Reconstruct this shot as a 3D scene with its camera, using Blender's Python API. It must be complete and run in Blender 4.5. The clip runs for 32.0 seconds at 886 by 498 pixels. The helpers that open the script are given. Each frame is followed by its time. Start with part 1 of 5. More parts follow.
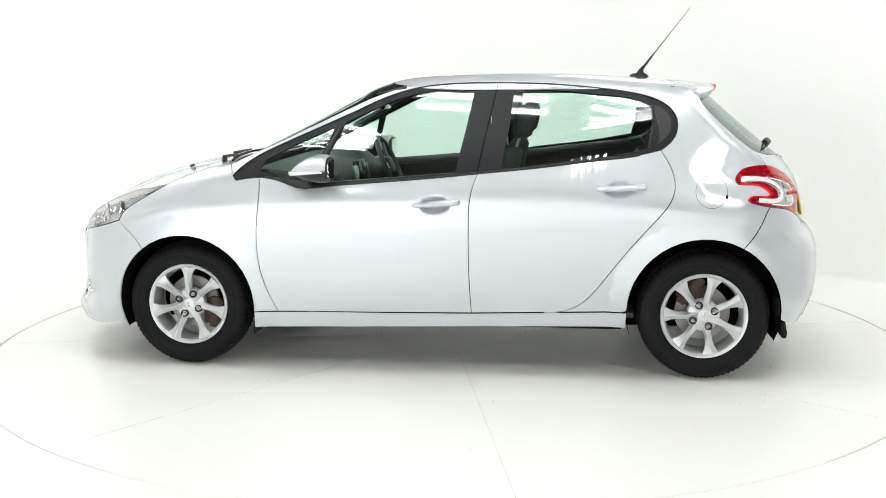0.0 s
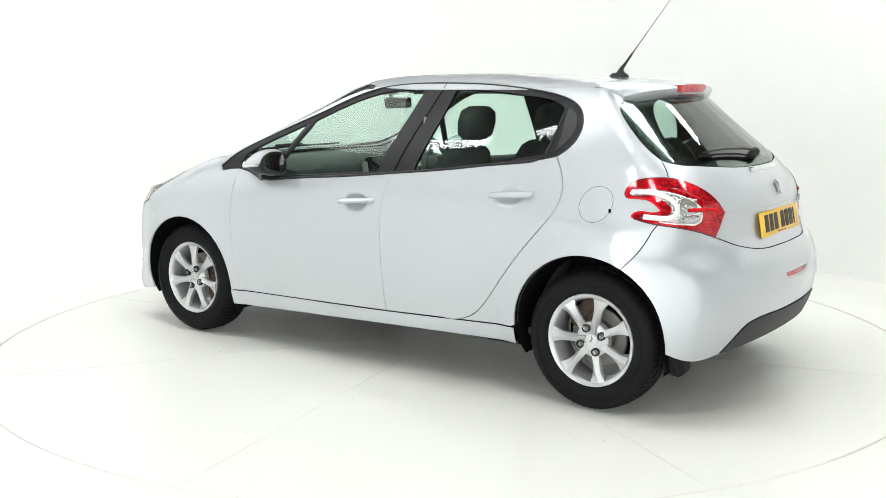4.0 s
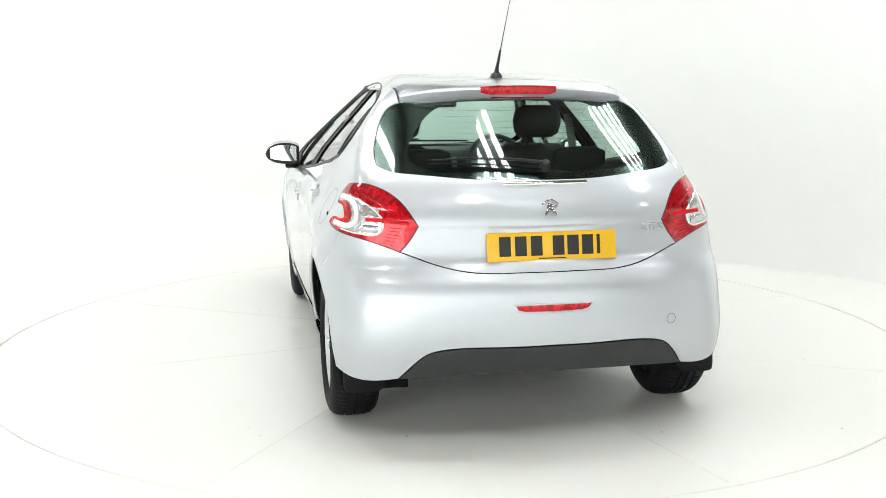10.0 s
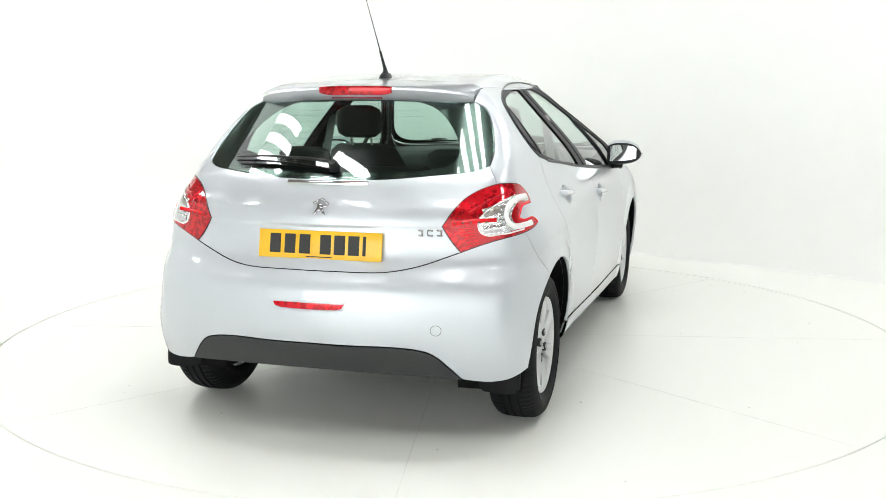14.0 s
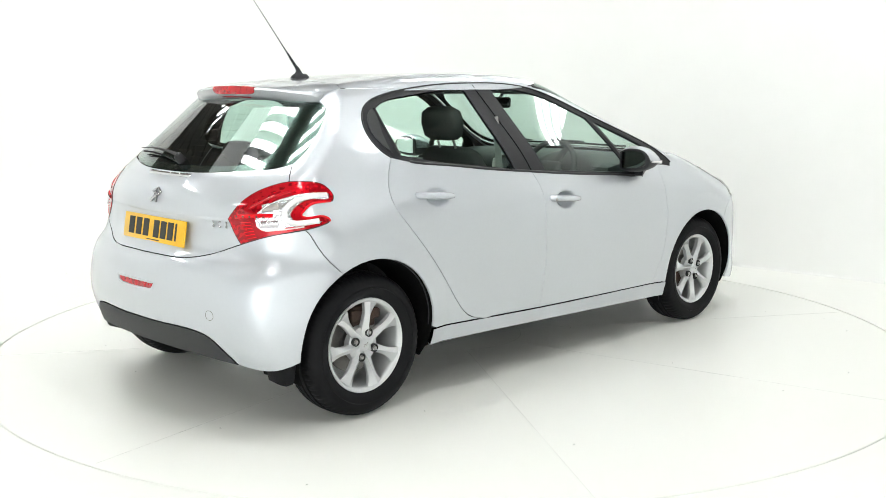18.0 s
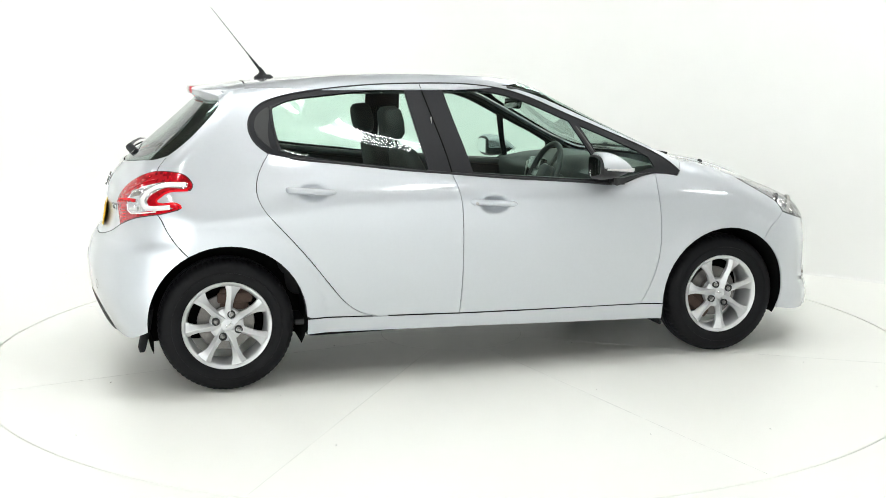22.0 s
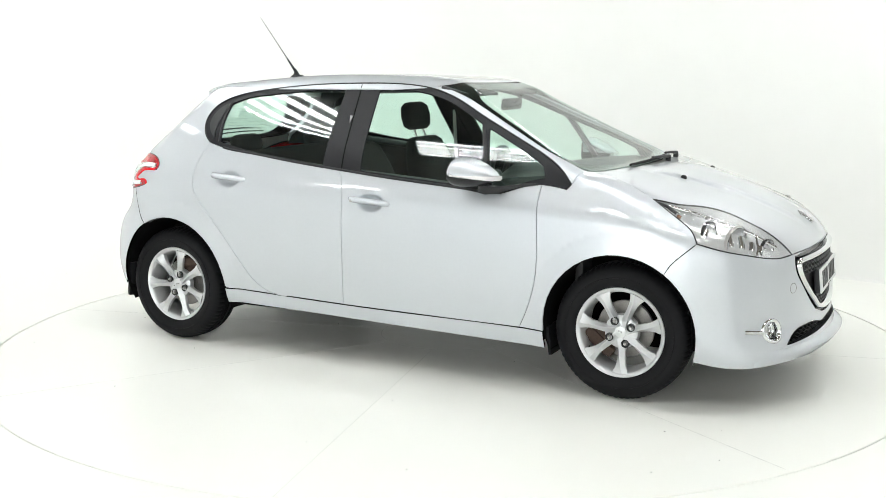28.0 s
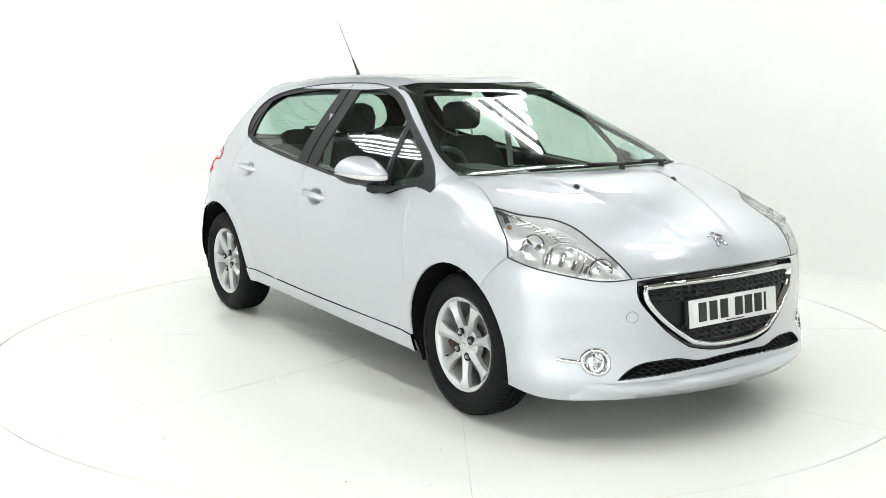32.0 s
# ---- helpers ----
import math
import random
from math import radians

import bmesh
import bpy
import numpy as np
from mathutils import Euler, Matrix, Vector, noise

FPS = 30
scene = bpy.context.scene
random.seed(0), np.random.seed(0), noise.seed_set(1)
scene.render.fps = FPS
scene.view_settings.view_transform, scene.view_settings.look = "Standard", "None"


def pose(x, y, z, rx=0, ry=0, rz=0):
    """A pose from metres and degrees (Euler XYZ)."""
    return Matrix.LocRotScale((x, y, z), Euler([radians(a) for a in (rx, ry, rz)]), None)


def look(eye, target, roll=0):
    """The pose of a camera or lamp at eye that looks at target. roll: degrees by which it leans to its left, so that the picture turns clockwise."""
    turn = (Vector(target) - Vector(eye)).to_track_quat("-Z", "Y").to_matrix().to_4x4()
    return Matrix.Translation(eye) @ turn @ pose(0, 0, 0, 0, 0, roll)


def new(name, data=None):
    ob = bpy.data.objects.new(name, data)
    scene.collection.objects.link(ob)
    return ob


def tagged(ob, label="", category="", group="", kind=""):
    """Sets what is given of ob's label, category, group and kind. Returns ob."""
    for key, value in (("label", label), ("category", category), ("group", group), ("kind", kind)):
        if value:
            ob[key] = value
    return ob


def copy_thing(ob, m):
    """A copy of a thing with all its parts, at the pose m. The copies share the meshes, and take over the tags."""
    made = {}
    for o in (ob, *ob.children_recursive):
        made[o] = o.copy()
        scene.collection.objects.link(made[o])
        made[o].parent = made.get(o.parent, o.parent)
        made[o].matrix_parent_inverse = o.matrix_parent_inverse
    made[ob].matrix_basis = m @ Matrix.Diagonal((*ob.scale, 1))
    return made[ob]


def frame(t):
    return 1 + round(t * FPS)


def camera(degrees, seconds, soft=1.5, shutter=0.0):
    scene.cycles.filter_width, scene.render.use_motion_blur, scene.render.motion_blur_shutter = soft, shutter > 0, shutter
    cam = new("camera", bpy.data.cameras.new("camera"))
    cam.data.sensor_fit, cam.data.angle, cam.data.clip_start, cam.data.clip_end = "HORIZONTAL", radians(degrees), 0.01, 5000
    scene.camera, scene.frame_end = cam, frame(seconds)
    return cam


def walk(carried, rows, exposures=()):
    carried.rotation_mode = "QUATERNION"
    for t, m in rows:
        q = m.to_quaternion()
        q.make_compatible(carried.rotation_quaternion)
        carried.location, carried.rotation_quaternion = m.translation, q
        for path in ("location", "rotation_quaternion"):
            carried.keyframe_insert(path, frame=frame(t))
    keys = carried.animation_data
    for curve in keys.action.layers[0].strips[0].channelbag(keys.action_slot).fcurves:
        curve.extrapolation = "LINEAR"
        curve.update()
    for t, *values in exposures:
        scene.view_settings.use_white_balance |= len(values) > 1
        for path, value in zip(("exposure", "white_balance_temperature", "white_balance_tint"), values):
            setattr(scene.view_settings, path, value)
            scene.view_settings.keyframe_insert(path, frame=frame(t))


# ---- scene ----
# A static camera before a turning car.
cam = camera(46.3, 32.0, soft=0.65)
EYE = pose(0.0, -5.752, 1.424, 90 - 9.31, 0.19, 0.414)
walk(cam, [(0.0, EYE), (32.0, EYE)])


def heading(t):
    """The turntable's heading in degrees at t seconds."""
    return 173.35 - 7.144 * t


# ---- world and lamps ----
world = bpy.data.worlds.new("studio_air")
scene.world = world
world.use_nodes = True
world.node_tree.nodes["Background"].inputs[0].default_value = (1.0, 1.0, 0.98, 1)
world.node_tree.nodes["Background"].inputs[1].default_value = 0.25
scene.view_settings.exposure = -0.80


def fill_lamp(x, y, z, target, w, h, watts, tone=(0.965, 1.0, 0.99)):
    data = bpy.data.lights.new("fill_lamp", "AREA")
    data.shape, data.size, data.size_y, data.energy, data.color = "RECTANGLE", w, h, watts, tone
    ob = new("fill_lamp", data)
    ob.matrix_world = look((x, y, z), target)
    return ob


# Unseen fill behind the camera, added to brighten the car's sides.
for x, watts in ((-3.4, 180), (0.0, 62), (3.4, 58)):
    fill_lamp(x, -7.0, 1.6, (x * 0.6, 0.0, 0.9), 3.3, 2.6, watts)
fill_lamp(-8.5, -2.2, 1.5, (0, 0, 0.7), 3.6, 2.6, 480, (0.84, 0.95, 1.12))
# Two more unseen lamps, added to lift the right side and left wall.
fill_lamp(8.5, -3.2, 2.1, (0, 0, 0.8), 3.6, 2.6, 30)
fill_lamp(-3.6, 1.2, 4.8, (-4.2, 2.2, 0.6), 1.6, 1.6, 30)


# ---- materials ----
def material(name, colour, rough=0.5, metal=0.0, coat=0.0, grain=0.0, scale=40.0, bump=0.0, spread=0.0, coat_rough=0.03, spec=0.5):
    """A procedural surface: grain varies the tone at two scales, spread the roughness, bump the relief."""
    m = bpy.data.materials.new(name)
    m.use_nodes = True
    n, l = m.node_tree.nodes, m.node_tree.links
    b = n["Principled BSDF"]
    b.inputs["Base Color"].default_value = (*colour, 1)
    b.inputs["Roughness"].default_value = rough
    b.inputs["Metallic"].default_value = metal
    b.inputs["Coat Weight"].default_value = coat
    b.inputs["Coat Roughness"].default_value = coat_rough
    b.inputs["Specular IOR Level"].default_value = spec
    if grain or bump or spread:
        where = n.new("ShaderNodeTexCoord")
        fine, wide = n.new("ShaderNodeTexNoise"), n.new("ShaderNodeTexNoise")
        fine.inputs["Scale"].default_value, wide.inputs["Scale"].default_value = scale, scale / 14
        fine.inputs["Detail"].default_value, wide.inputs["Detail"].default_value = 4, 3
        for t in (fine, wide):
            l.new(where.outputs["Object"], t.inputs["Vector"])
        both = n.new("ShaderNodeMath")
        both.operation = "ADD"
        l.new(fine.outputs["Fac"], both.inputs[0])
        l.new(wide.outputs["Fac"], both.inputs[1])
        if grain:
            ramp = n.new("ShaderNodeMapRange")
            ramp.inputs["From Min"].default_value, ramp.inputs["From Max"].default_value = 0.6, 1.4
            ramp.inputs["To Min"].default_value, ramp.inputs["To Max"].default_value = 1 - grain, 1 + grain
            l.new(both.outputs[0], ramp.inputs["Value"])
            mix = n.new("ShaderNodeVectorMath")
            mix.operation = "SCALE"
            mix.inputs[0].default_value = colour
            l.new(ramp.outputs[0], mix.inputs["Scale"])
            l.new(mix.outputs[0], b.inputs["Base Color"])
        if spread:
            r2 = n.new("ShaderNodeMapRange")
            r2.inputs["From Min"].default_value, r2.inputs["From Max"].default_value = 0.6, 1.4
            r2.inputs["To Min"].default_value, r2.inputs["To Max"].default_value = max(rough - spread, 0.02), rough + spread
            l.new(both.outputs[0], r2.inputs["Value"])
            l.new(r2.outputs[0], b.inputs["Roughness"])
        if bump:
            bn = n.new("ShaderNodeBump")
            bn.inputs["Strength"].default_value, bn.inputs["Distance"].default_value = 1.0, bump
            l.new(fine.outputs["Fac"], bn.inputs["Height"])
            l.new(bn.outputs[0], b.inputs["Normal"])
    return m


def pane(name, tint, base=0.05):
    """Clear sheet glass: tinted see-through with a mirror gloss that grows at flat angles."""
    m = bpy.data.materials.new(name)
    m.use_nodes = True
    n, l = m.node_tree.nodes, m.node_tree.links
    n.remove(n["Principled BSDF"])
    see, gloss, mix, face = (n.new("ShaderNodeBsdfTransparent"), n.new("ShaderNodeBsdfGlossy"), n.new("ShaderNodeMixShader"), n.new("ShaderNodeLayerWeight"))
    see.inputs[0].default_value = (*tint, 1)
    gloss.inputs["Roughness"].default_value = 0.01
    face.inputs["Blend"].default_value = 0.5
    steep, share = n.new("ShaderNodeMath"), n.new("ShaderNodeMath")
    steep.operation, share.operation = "POWER", "MULTIPLY_ADD"
    steep.inputs[1].default_value = 4.2
    share.inputs[1].default_value, share.inputs[2].default_value = 0.92, base
    l.new(face.outputs["Facing"], steep.inputs[0])
    l.new(steep.outputs[0], share.inputs[0])
    l.new(share.outputs[0], mix.inputs[0])
    l.new(see.outputs[0], mix.inputs[1])
    l.new(gloss.outputs[0], mix.inputs[2])
    l.new(mix.outputs[0], n["Material Output"].inputs[0])
    return m


def lit(name, colour, strength):
    m = material(name, (0.8, 0.8, 0.8), 0.5)
    b = m.node_tree.nodes["Principled BSDF"]
    b.inputs["Emission Color"].default_value, b.inputs["Emission Strength"].default_value = (*colour, 1), strength
    return m


PAINT = material("silver_paint", (0.550, 0.575, 0.610), 0.42, 0.60, 1.0, 0.02, 900, 0.0, 0.03)
BLACK = material("black_trim", (0.014, 0.014, 0.016), 0.42, 0, 0, 0.15, 200, 0.0, 0.06, spec=0.35)
SATIN = material("satin_pillar_black", (0.012, 0.012, 0.014), 0.48, 0, 0, 0.12, 60, 0, 0.05, spec=0.22)
GLOSS_BLACK = material("gloss_black", (0.008, 0.008, 0.009), 0.12, 0, 0.5)
PLASTIC = material("grey_black_plastic", (0.021, 0.022, 0.023), 0.6, 0, 0, 0.2, 500, 0.0004, 0.05)
RUBBER = material("tyre_rubber", (0.007, 0.007, 0.008), 0.62, 0, 0, 0.3, 60, 0.0004, 0.1, spec=0.14)
ALLOY = material("alloy_silver", (0.60, 0.61, 0.62), 0.42, 0.6, 0.4, 0.03, 300, 0, 0.04)
CHROME = material("chrome", (0.70, 0.71, 0.72), 0.06, 1.0, 0, 0.02, 60, 0, 0.02)
STEEL = material("brake_steel", (0.42, 0.41, 0.40), 0.35, 1.0, 0, 0.2, 150, 0.0003, 0.1)
DISC_STEEL = material("dull_brake_disc", (0.24, 0.23, 0.22), 0.45, 0.8, 0, 0.2, 150, 0.0003, 0.1)
EMBLEM = material("dark_chrome_emblem", (0.42, 0.42, 0.43), 0.22, 1.0, 0, 0.1, 200)
CAST = material("rusty_cast_iron", (0.07, 0.045, 0.035), 0.8, 0.3, 0, 0.35, 90, 0.001, 0.1)
DARK = material("dark_liner", (0.006, 0.006, 0.006), 0.9, 0, 0, 0.3, 60, 0.001, spec=0.1)
CLOTH = material("charcoal_seat_cloth", (0.036, 0.036, 0.037), 0.95, 0, 0, 0.2, 30)
CABIN_PLASTIC = material("charcoal_dash_plastic", (0.050, 0.051, 0.053), 0.5, 0, 0, 0.15, 25, 0, 0.06)
HEADLINER = material("pale_grey_headlining", (0.42, 0.42, 0.41), 0.95, 0, 0, 0.08, 300, 0.0005)
RED_GUIDE = material("bright_red_guide", (0.66, 0.004, 0.010), 0.4, 0, 0.6, 0.2, 200, spec=0.0)
RED = material("red_lens", (0.46, 0.003, 0.010), 0.28, 0.60, 1.0, 0.22, 60, 0.0012, 0.08, spec=0.0, coat_rough=0.01)
CLEAR_LENS = material("clear_lens", (0.60, 0.60, 0.62), 0.16, 0.8, 1.0, 0.35, 70, 0.005)
WHITE_GUIDE = material("white_light_guide", (0.80, 0.78, 0.78), 0.3, 0, 1.0, 0.05, 90)
SMOKED = material("smoked_clear_lens", (0.30, 0.27, 0.25), 0.14, 0.6, 1.0, 0.35, 110, 0.005)
REFLECTOR = material("silvered_reflector", (0.88, 0.89, 0.90), 0.18, 0.50, 0.6, 0.10, 60, 0.0009)
AMBER = material("dark_amber_lens", (0.30, 0.16, 0.10), 0.2, 0.4, 1.0)
YELLOW = material("yellow_plate", (0.80, 0.46, 0.010), 0.35, 0, 0.3, 0.03, 80)
WHITE_PLATE = material("white_plate", (0.75, 0.76, 0.76), 0.35, 0, 0.3, 0.03, 80)
INK = material("black_plate_ink", (0.012, 0.012, 0.012), 0.5)
MIRROR_GLASS = material("mirror_glass", (0.8, 0.82, 0.82), 0.02, 1.0)
SIDE_GLASS = pane("green_side_glass", (0.83, 0.965, 0.905))
SCREEN_GLASS = pane("green_windscreen_glass", (0.83, 0.965, 0.905))
REAR_GLASS = pane("green_rear_glass", (0.60, 0.74, 0.68))
LAMP_GLASS = pane("clear_lamp_cover", (0.985, 0.985, 0.985))
FLOOR_PAINT = material("white_floor_paint", (0.85, 0.85, 0.81), 0.32)
WALL_PAINT = material("white_cove_paint", (0.84, 0.84, 0.825), 0.75, 0, 0, 0.012, 5)
SEAM = material("dusty_joint", (0.72, 0.72, 0.69), 0.8, 0, 0, 0.3, 30)
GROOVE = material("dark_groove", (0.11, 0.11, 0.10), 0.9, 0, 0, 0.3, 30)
SHED = material("dim_shed_cladding", (0.22, 0.19, 0.16), 0.7, 0, 0, 0.2, 6)
TUBE = lit("lit_tube", (0.965, 1.0, 0.99), 62.0)
HOUSING = material("grey_lamp_housing", (0.10, 0.10, 0.10), 0.5, 0, 0, 0.05, 20)


# ---- mesh tools ----
def link(name, verts, faces, mat, parent=None, label="", norms=None, smooth=True):
    me = bpy.data.meshes.new(name)
    me.from_pydata([tuple(map(float, v)) for v in verts], [], [tuple(map(int, f)) for f in faces])
    me.materials.append(mat)
    if smooth:
        me.polygons.foreach_set("use_smooth", np.ones(len(me.polygons), bool))
    if norms is not None:
        me.normals_split_custom_set_from_vertices([tuple(map(float, v)) for v in norms])
    ob = new(name, me)
    ob.parent = parent
    return tagged(ob, label)


def part(name, bm, mat, parent=None, label="", smooth=40):
    """Links a bmesh as one mesh object under a thing or a part."""
    bmesh.ops.recalc_face_normals(bm, faces=bm.faces)
    me = bpy.data.meshes.new(name)
    bm.to_mesh(me)
    bm.free()
    me.materials.append(mat)
    if smooth:
        me.polygons.foreach_set("use_smooth", np.ones(len(me.polygons), bool))
        me.set_sharp_from_angle(angle=radians(smooth))
    ob = new(name, me)
    ob.parent = parent
    return tagged(ob, label)


def block(size, at=(0, 0, 0), turn=(0, 0, 0), bevel=0.0, segs=2, bm=None, taper=1.0):
    """A bevelled box, narrowed towards its top by taper."""
    bm = bm or bmesh.new()
    m = pose(*at, *turn) @ Matrix.Diagonal((*size, 1))
    vs = bmesh.ops.create_cube(bm, size=1, matrix=Matrix())["verts"]
    for v in vs:
        if v.co.z > 0:
            v.co.x, v.co.y = v.co.x * taper, v.co.y * taper
        v.co = m @ v.co
    if bevel:
        es = list({e for v in vs for e in v.link_edges})
        bmesh.ops.bevel(bm, geom=es, offset=bevel, segments=segs, profile=0.5, affect="EDGES", clamp_overlap=True)
    return bm


def lathe(profile, n, axis="y", bm=None, closed=False):
    """Turns (radius, along) pairs round an axis."""
    bm = bm or bmesh.new()
    rings = []
    for k in range(n):
        a = 2 * math.pi * k / n
        ring = []
        for r, s in profile:
            co = (r * math.cos(a), s, r * math.sin(a)) if axis == "y" else (r * math.cos(a), r * math.sin(a), s) if axis == "z" else (s, r * math.cos(a), r * math.sin(a))
            ring.append(bm.verts.new(co))
        rings.append(ring)
    for k in range(n):
        p, q = rings[k], rings[(k + 1) % n]
        for i in range(len(profile) - (0 if closed else 1)):
            j = (i + 1) % len(profile)
            bm.faces.new((p[i], p[j], q[j], q[i]))
    return bm


def tube(points, radius, n=8, bm=None, flat=1.0, closed=False):
    """A round bar along points; radius may be a list."""
    bm = bm or bmesh.new()
    pts = [Vector(p) for p in points]
    rad = radius if isinstance(radius, (list, tuple)) else [radius] * len(pts)
    rings = []
    for i, p in enumerate(pts):
        a = pts[i - 1] if (i or closed) else p
        b = pts[(i + 1) % len(pts)] if (i < len(pts) - 1 or closed) else p
        d = (b - a).normalized()
        u = d.cross(Vector((0, 0, 1)) if abs(d.z) < 0.95 else Vector((1, 0, 0))).normalized()
        w = u.cross(d)
        rings.append([bm.verts.new(p + rad[i] * (math.cos(2 * math.pi * k / n) * u + flat * math.sin(2 * math.pi * k / n) * w)) for k in range(n)])
    for i in range(len(rings) - (0 if closed else 1)):
        p, q = rings[i], rings[(i + 1) % len(rings)]
        for k in range(n):
            bm.faces.new((p[k], p[(k + 1) % n], q[(k + 1) % n], q[k]))
    if not closed:
        bm.faces.new(rings[0])
        bm.faces.new(rings[-1][::-1])
    return bm


def loft(sections, bm=None, caps=True, closed=True):
    """Skins a row of equal-length point rings."""
    bm = bm or bmesh.new()
    rings = [[bm.verts.new(p) for p in s] for s in sections]
    for p, q in zip(rings, rings[1:]):
        for k in range(len(p) - (0 if closed else 1)):
            j = (k + 1) % len(p)
            bm.faces.new((p[k], p[j], q[j], q[k]))
    if caps:
        bm.faces.new(rings[0])
        bm.faces.new(rings[-1][::-1])
    return bm


def rounded(w, h, n=20, power=4.0):
    """Points of a rounded rectangle w by h round the origin."""
    out = []
    for k in range(n):
        a = 2 * math.pi * k / n
        c, s = math.cos(a), math.sin(a)
        out.append((w / 2 * math.copysign(abs(c) ** (2 / power), c), h / 2 * math.copysign(abs(s) ** (2 / power), s)))
    return out


# ---- the studio ----
def ring_sheet(name, r0, r1, z0, z1, mat, n=160, parent=None, label=""):
    bm = lathe([(r0, z0), (r0, z1), (r1, z1), (r1, z0)], n, "z", closed=True)
    return part(name, bm, mat, parent, label, smooth=30)


DISC = 2.47
turntable = tagged(new("turntable"), "large white painted round car turntable flush with the floor", "turntable")
part("turntable_deck", lathe([(0.0005, -0.05), (0.0005, 0.0), (DISC - 0.004, 0.0), (DISC, -0.003), (DISC, -0.05)], 200, "z"), FLOOR_PAINT, turntable, smooth=30)
# floor sheet with a round opening
bm = bmesh.new()
inner = [bm.verts.new(((DISC + 0.008) * math.cos(2 * math.pi * k / 200), (DISC + 0.008) * math.sin(2 * math.pi * k / 200), 0)) for k in range(200)]
outer = []
for k in range(200):
    c, s = math.cos(2 * math.pi * k / 200), math.sin(2 * math.pi * k / 200)
    g = 9.0 / max(abs(c), abs(s))
    outer.append(bm.verts.new((g * c, g * s, 0)))
low = [bm.verts.new((v.co.x, v.co.y, -0.06)) for v in inner]
for k in range(200):
    j = (k + 1) % 200
    bm.faces.new((inner[k], outer[k], outer[j], inner[j]))
    bm.faces.new((low[k], inner[k], inner[j], low[j]))
tagged(part("floor", bm, FLOOR_PAINT, None, "white painted studio floor", smooth=30), "", "floor", kind="structure")
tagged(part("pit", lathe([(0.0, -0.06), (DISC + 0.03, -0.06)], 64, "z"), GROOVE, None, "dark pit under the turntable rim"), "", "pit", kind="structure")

# cove: the wall's plan line, swept with a coved foot
def cove(name, line, radius, height, label):
    rows = []
    for x, y, nx, ny, r in line:
        row = []
        for k in range(9):
            a = radians(90 * k / 8)
            row.append((x + nx * r * (1 - math.sin(a)), y + ny * r * (1 - math.sin(a)), r * (1 - math.cos(a))))
        row.append((x, y, height))
        rows.append(row)
    bm = loft(rows, caps=False, closed=False)
    return tagged(part(name, bm, WALL_PAINT, None, label, smooth=50), "", "wall", kind="structure")


line = []
for k in range(7):
    u = k / 6
    line.append((6.2 + (0.6 - 6.2) * u, -1.2 + (3.42 + 1.2) * u, -0.64, -0.77, 0.02))
for k in range(1, 13):
    a = radians(50 + 10 * k)
    line.append((0.6 - 2.2 + 2.2 * 0.64 + 3.4 * (math.cos(a) - 0.64) - 0.0, 3.42 + 3.4 * (math.sin(a) - 0.77), -math.cos(a), -math.sin(a), min(1.2, 0.02 + 0.12 * k)))
x, y = line[-1][0], line[-1][1]
for k in range(1, 5):
    line.append((x - 0.35 * k * 0.2, y - 1.6 * k, 1.0, 0.1, 1.2))
cove("wall_back", line, 1.0, 3.3, "seamless white cove wall of the photo studio")
# the dim hall behind the camera and its roof
hall, upper = bmesh.new(), bmesh.new()
for sx, sy, px, py in ((18, 0.2, 0, -7.6), (0.2, 16.4, 8.9, 0.7), (0.2, 16.4, -8.9, 0.7), (18, 0.2, 0, 9.0)):
    block((sx, sy, 3.4), (px, py, 1.7), bm=hall)
    block((sx, sy, 2.0), (px, py, 4.4), bm=upper)
tagged(part("wall_hall", hall, WALL_PAINT, None, "white painted lower wall of the hall"), "", "wall", kind="structure")
tagged(part("wall_upper", upper, SHED, None, "dim brown sheet cladding above the white wall"), "", "wall", kind="structure")
roofing = bmesh.new()
for k in range(60):
    block((0.16, 18, 0.05), (-8.85 + 0.3 * k, 0, 5.42), bm=roofing, taper=1.0)
block((18, 18, 0.1), (0, 0, 5.5), bm=roofing)
tagged(part("ceiling", roofing, SHED, None, "dim ribbed sheet roof of the hall", smooth=0), "", "ceiling", kind="structure")

# ---- the body surface: a soft intersection of side, top, nose and tail shells ----
def spline(xs, ys):
    """Natural cubic spline through a few control values, straight past its ends."""
    xs, ys = np.array(xs, float), np.array(ys, float)
    n, h = len(xs), np.diff(xs)
    a, b = np.eye(n), np.zeros(n)
    for i in range(1, n - 1):
        a[i, i - 1:i + 2] = h[i - 1], 2 * (h[i - 1] + h[i]), h[i]
        b[i] = 6 * ((ys[i + 1] - ys[i]) / h[i] - (ys[i] - ys[i - 1]) / h[i - 1])
    m = np.linalg.solve(a, b)
    s0 = (ys[1] - ys[0]) / h[0] - h[0] * m[1] / 6
    s1 = (ys[-1] - ys[-2]) / h[-1] + h[-1] * m[-2] / 6

    def f(x):
        x = np.asarray(x, float)
        c = np.clip(x, xs[0], xs[-1])
        i = np.clip(np.searchsorted(xs, c) - 1, 0, n - 2)
        u, v, k = xs[i + 1] - c, c - xs[i], h[i]
        y = (m[i] * u ** 3 + m[i + 1] * v ** 3) / (6 * k) + (ys[i] / k - m[i] * k / 6) * u + (ys[i + 1] / k - m[i + 1] * k / 6) * v
        return y + s0 * np.minimum(x - xs[0], 0) + s1 * np.maximum(x - xs[-1], 0)
    return f


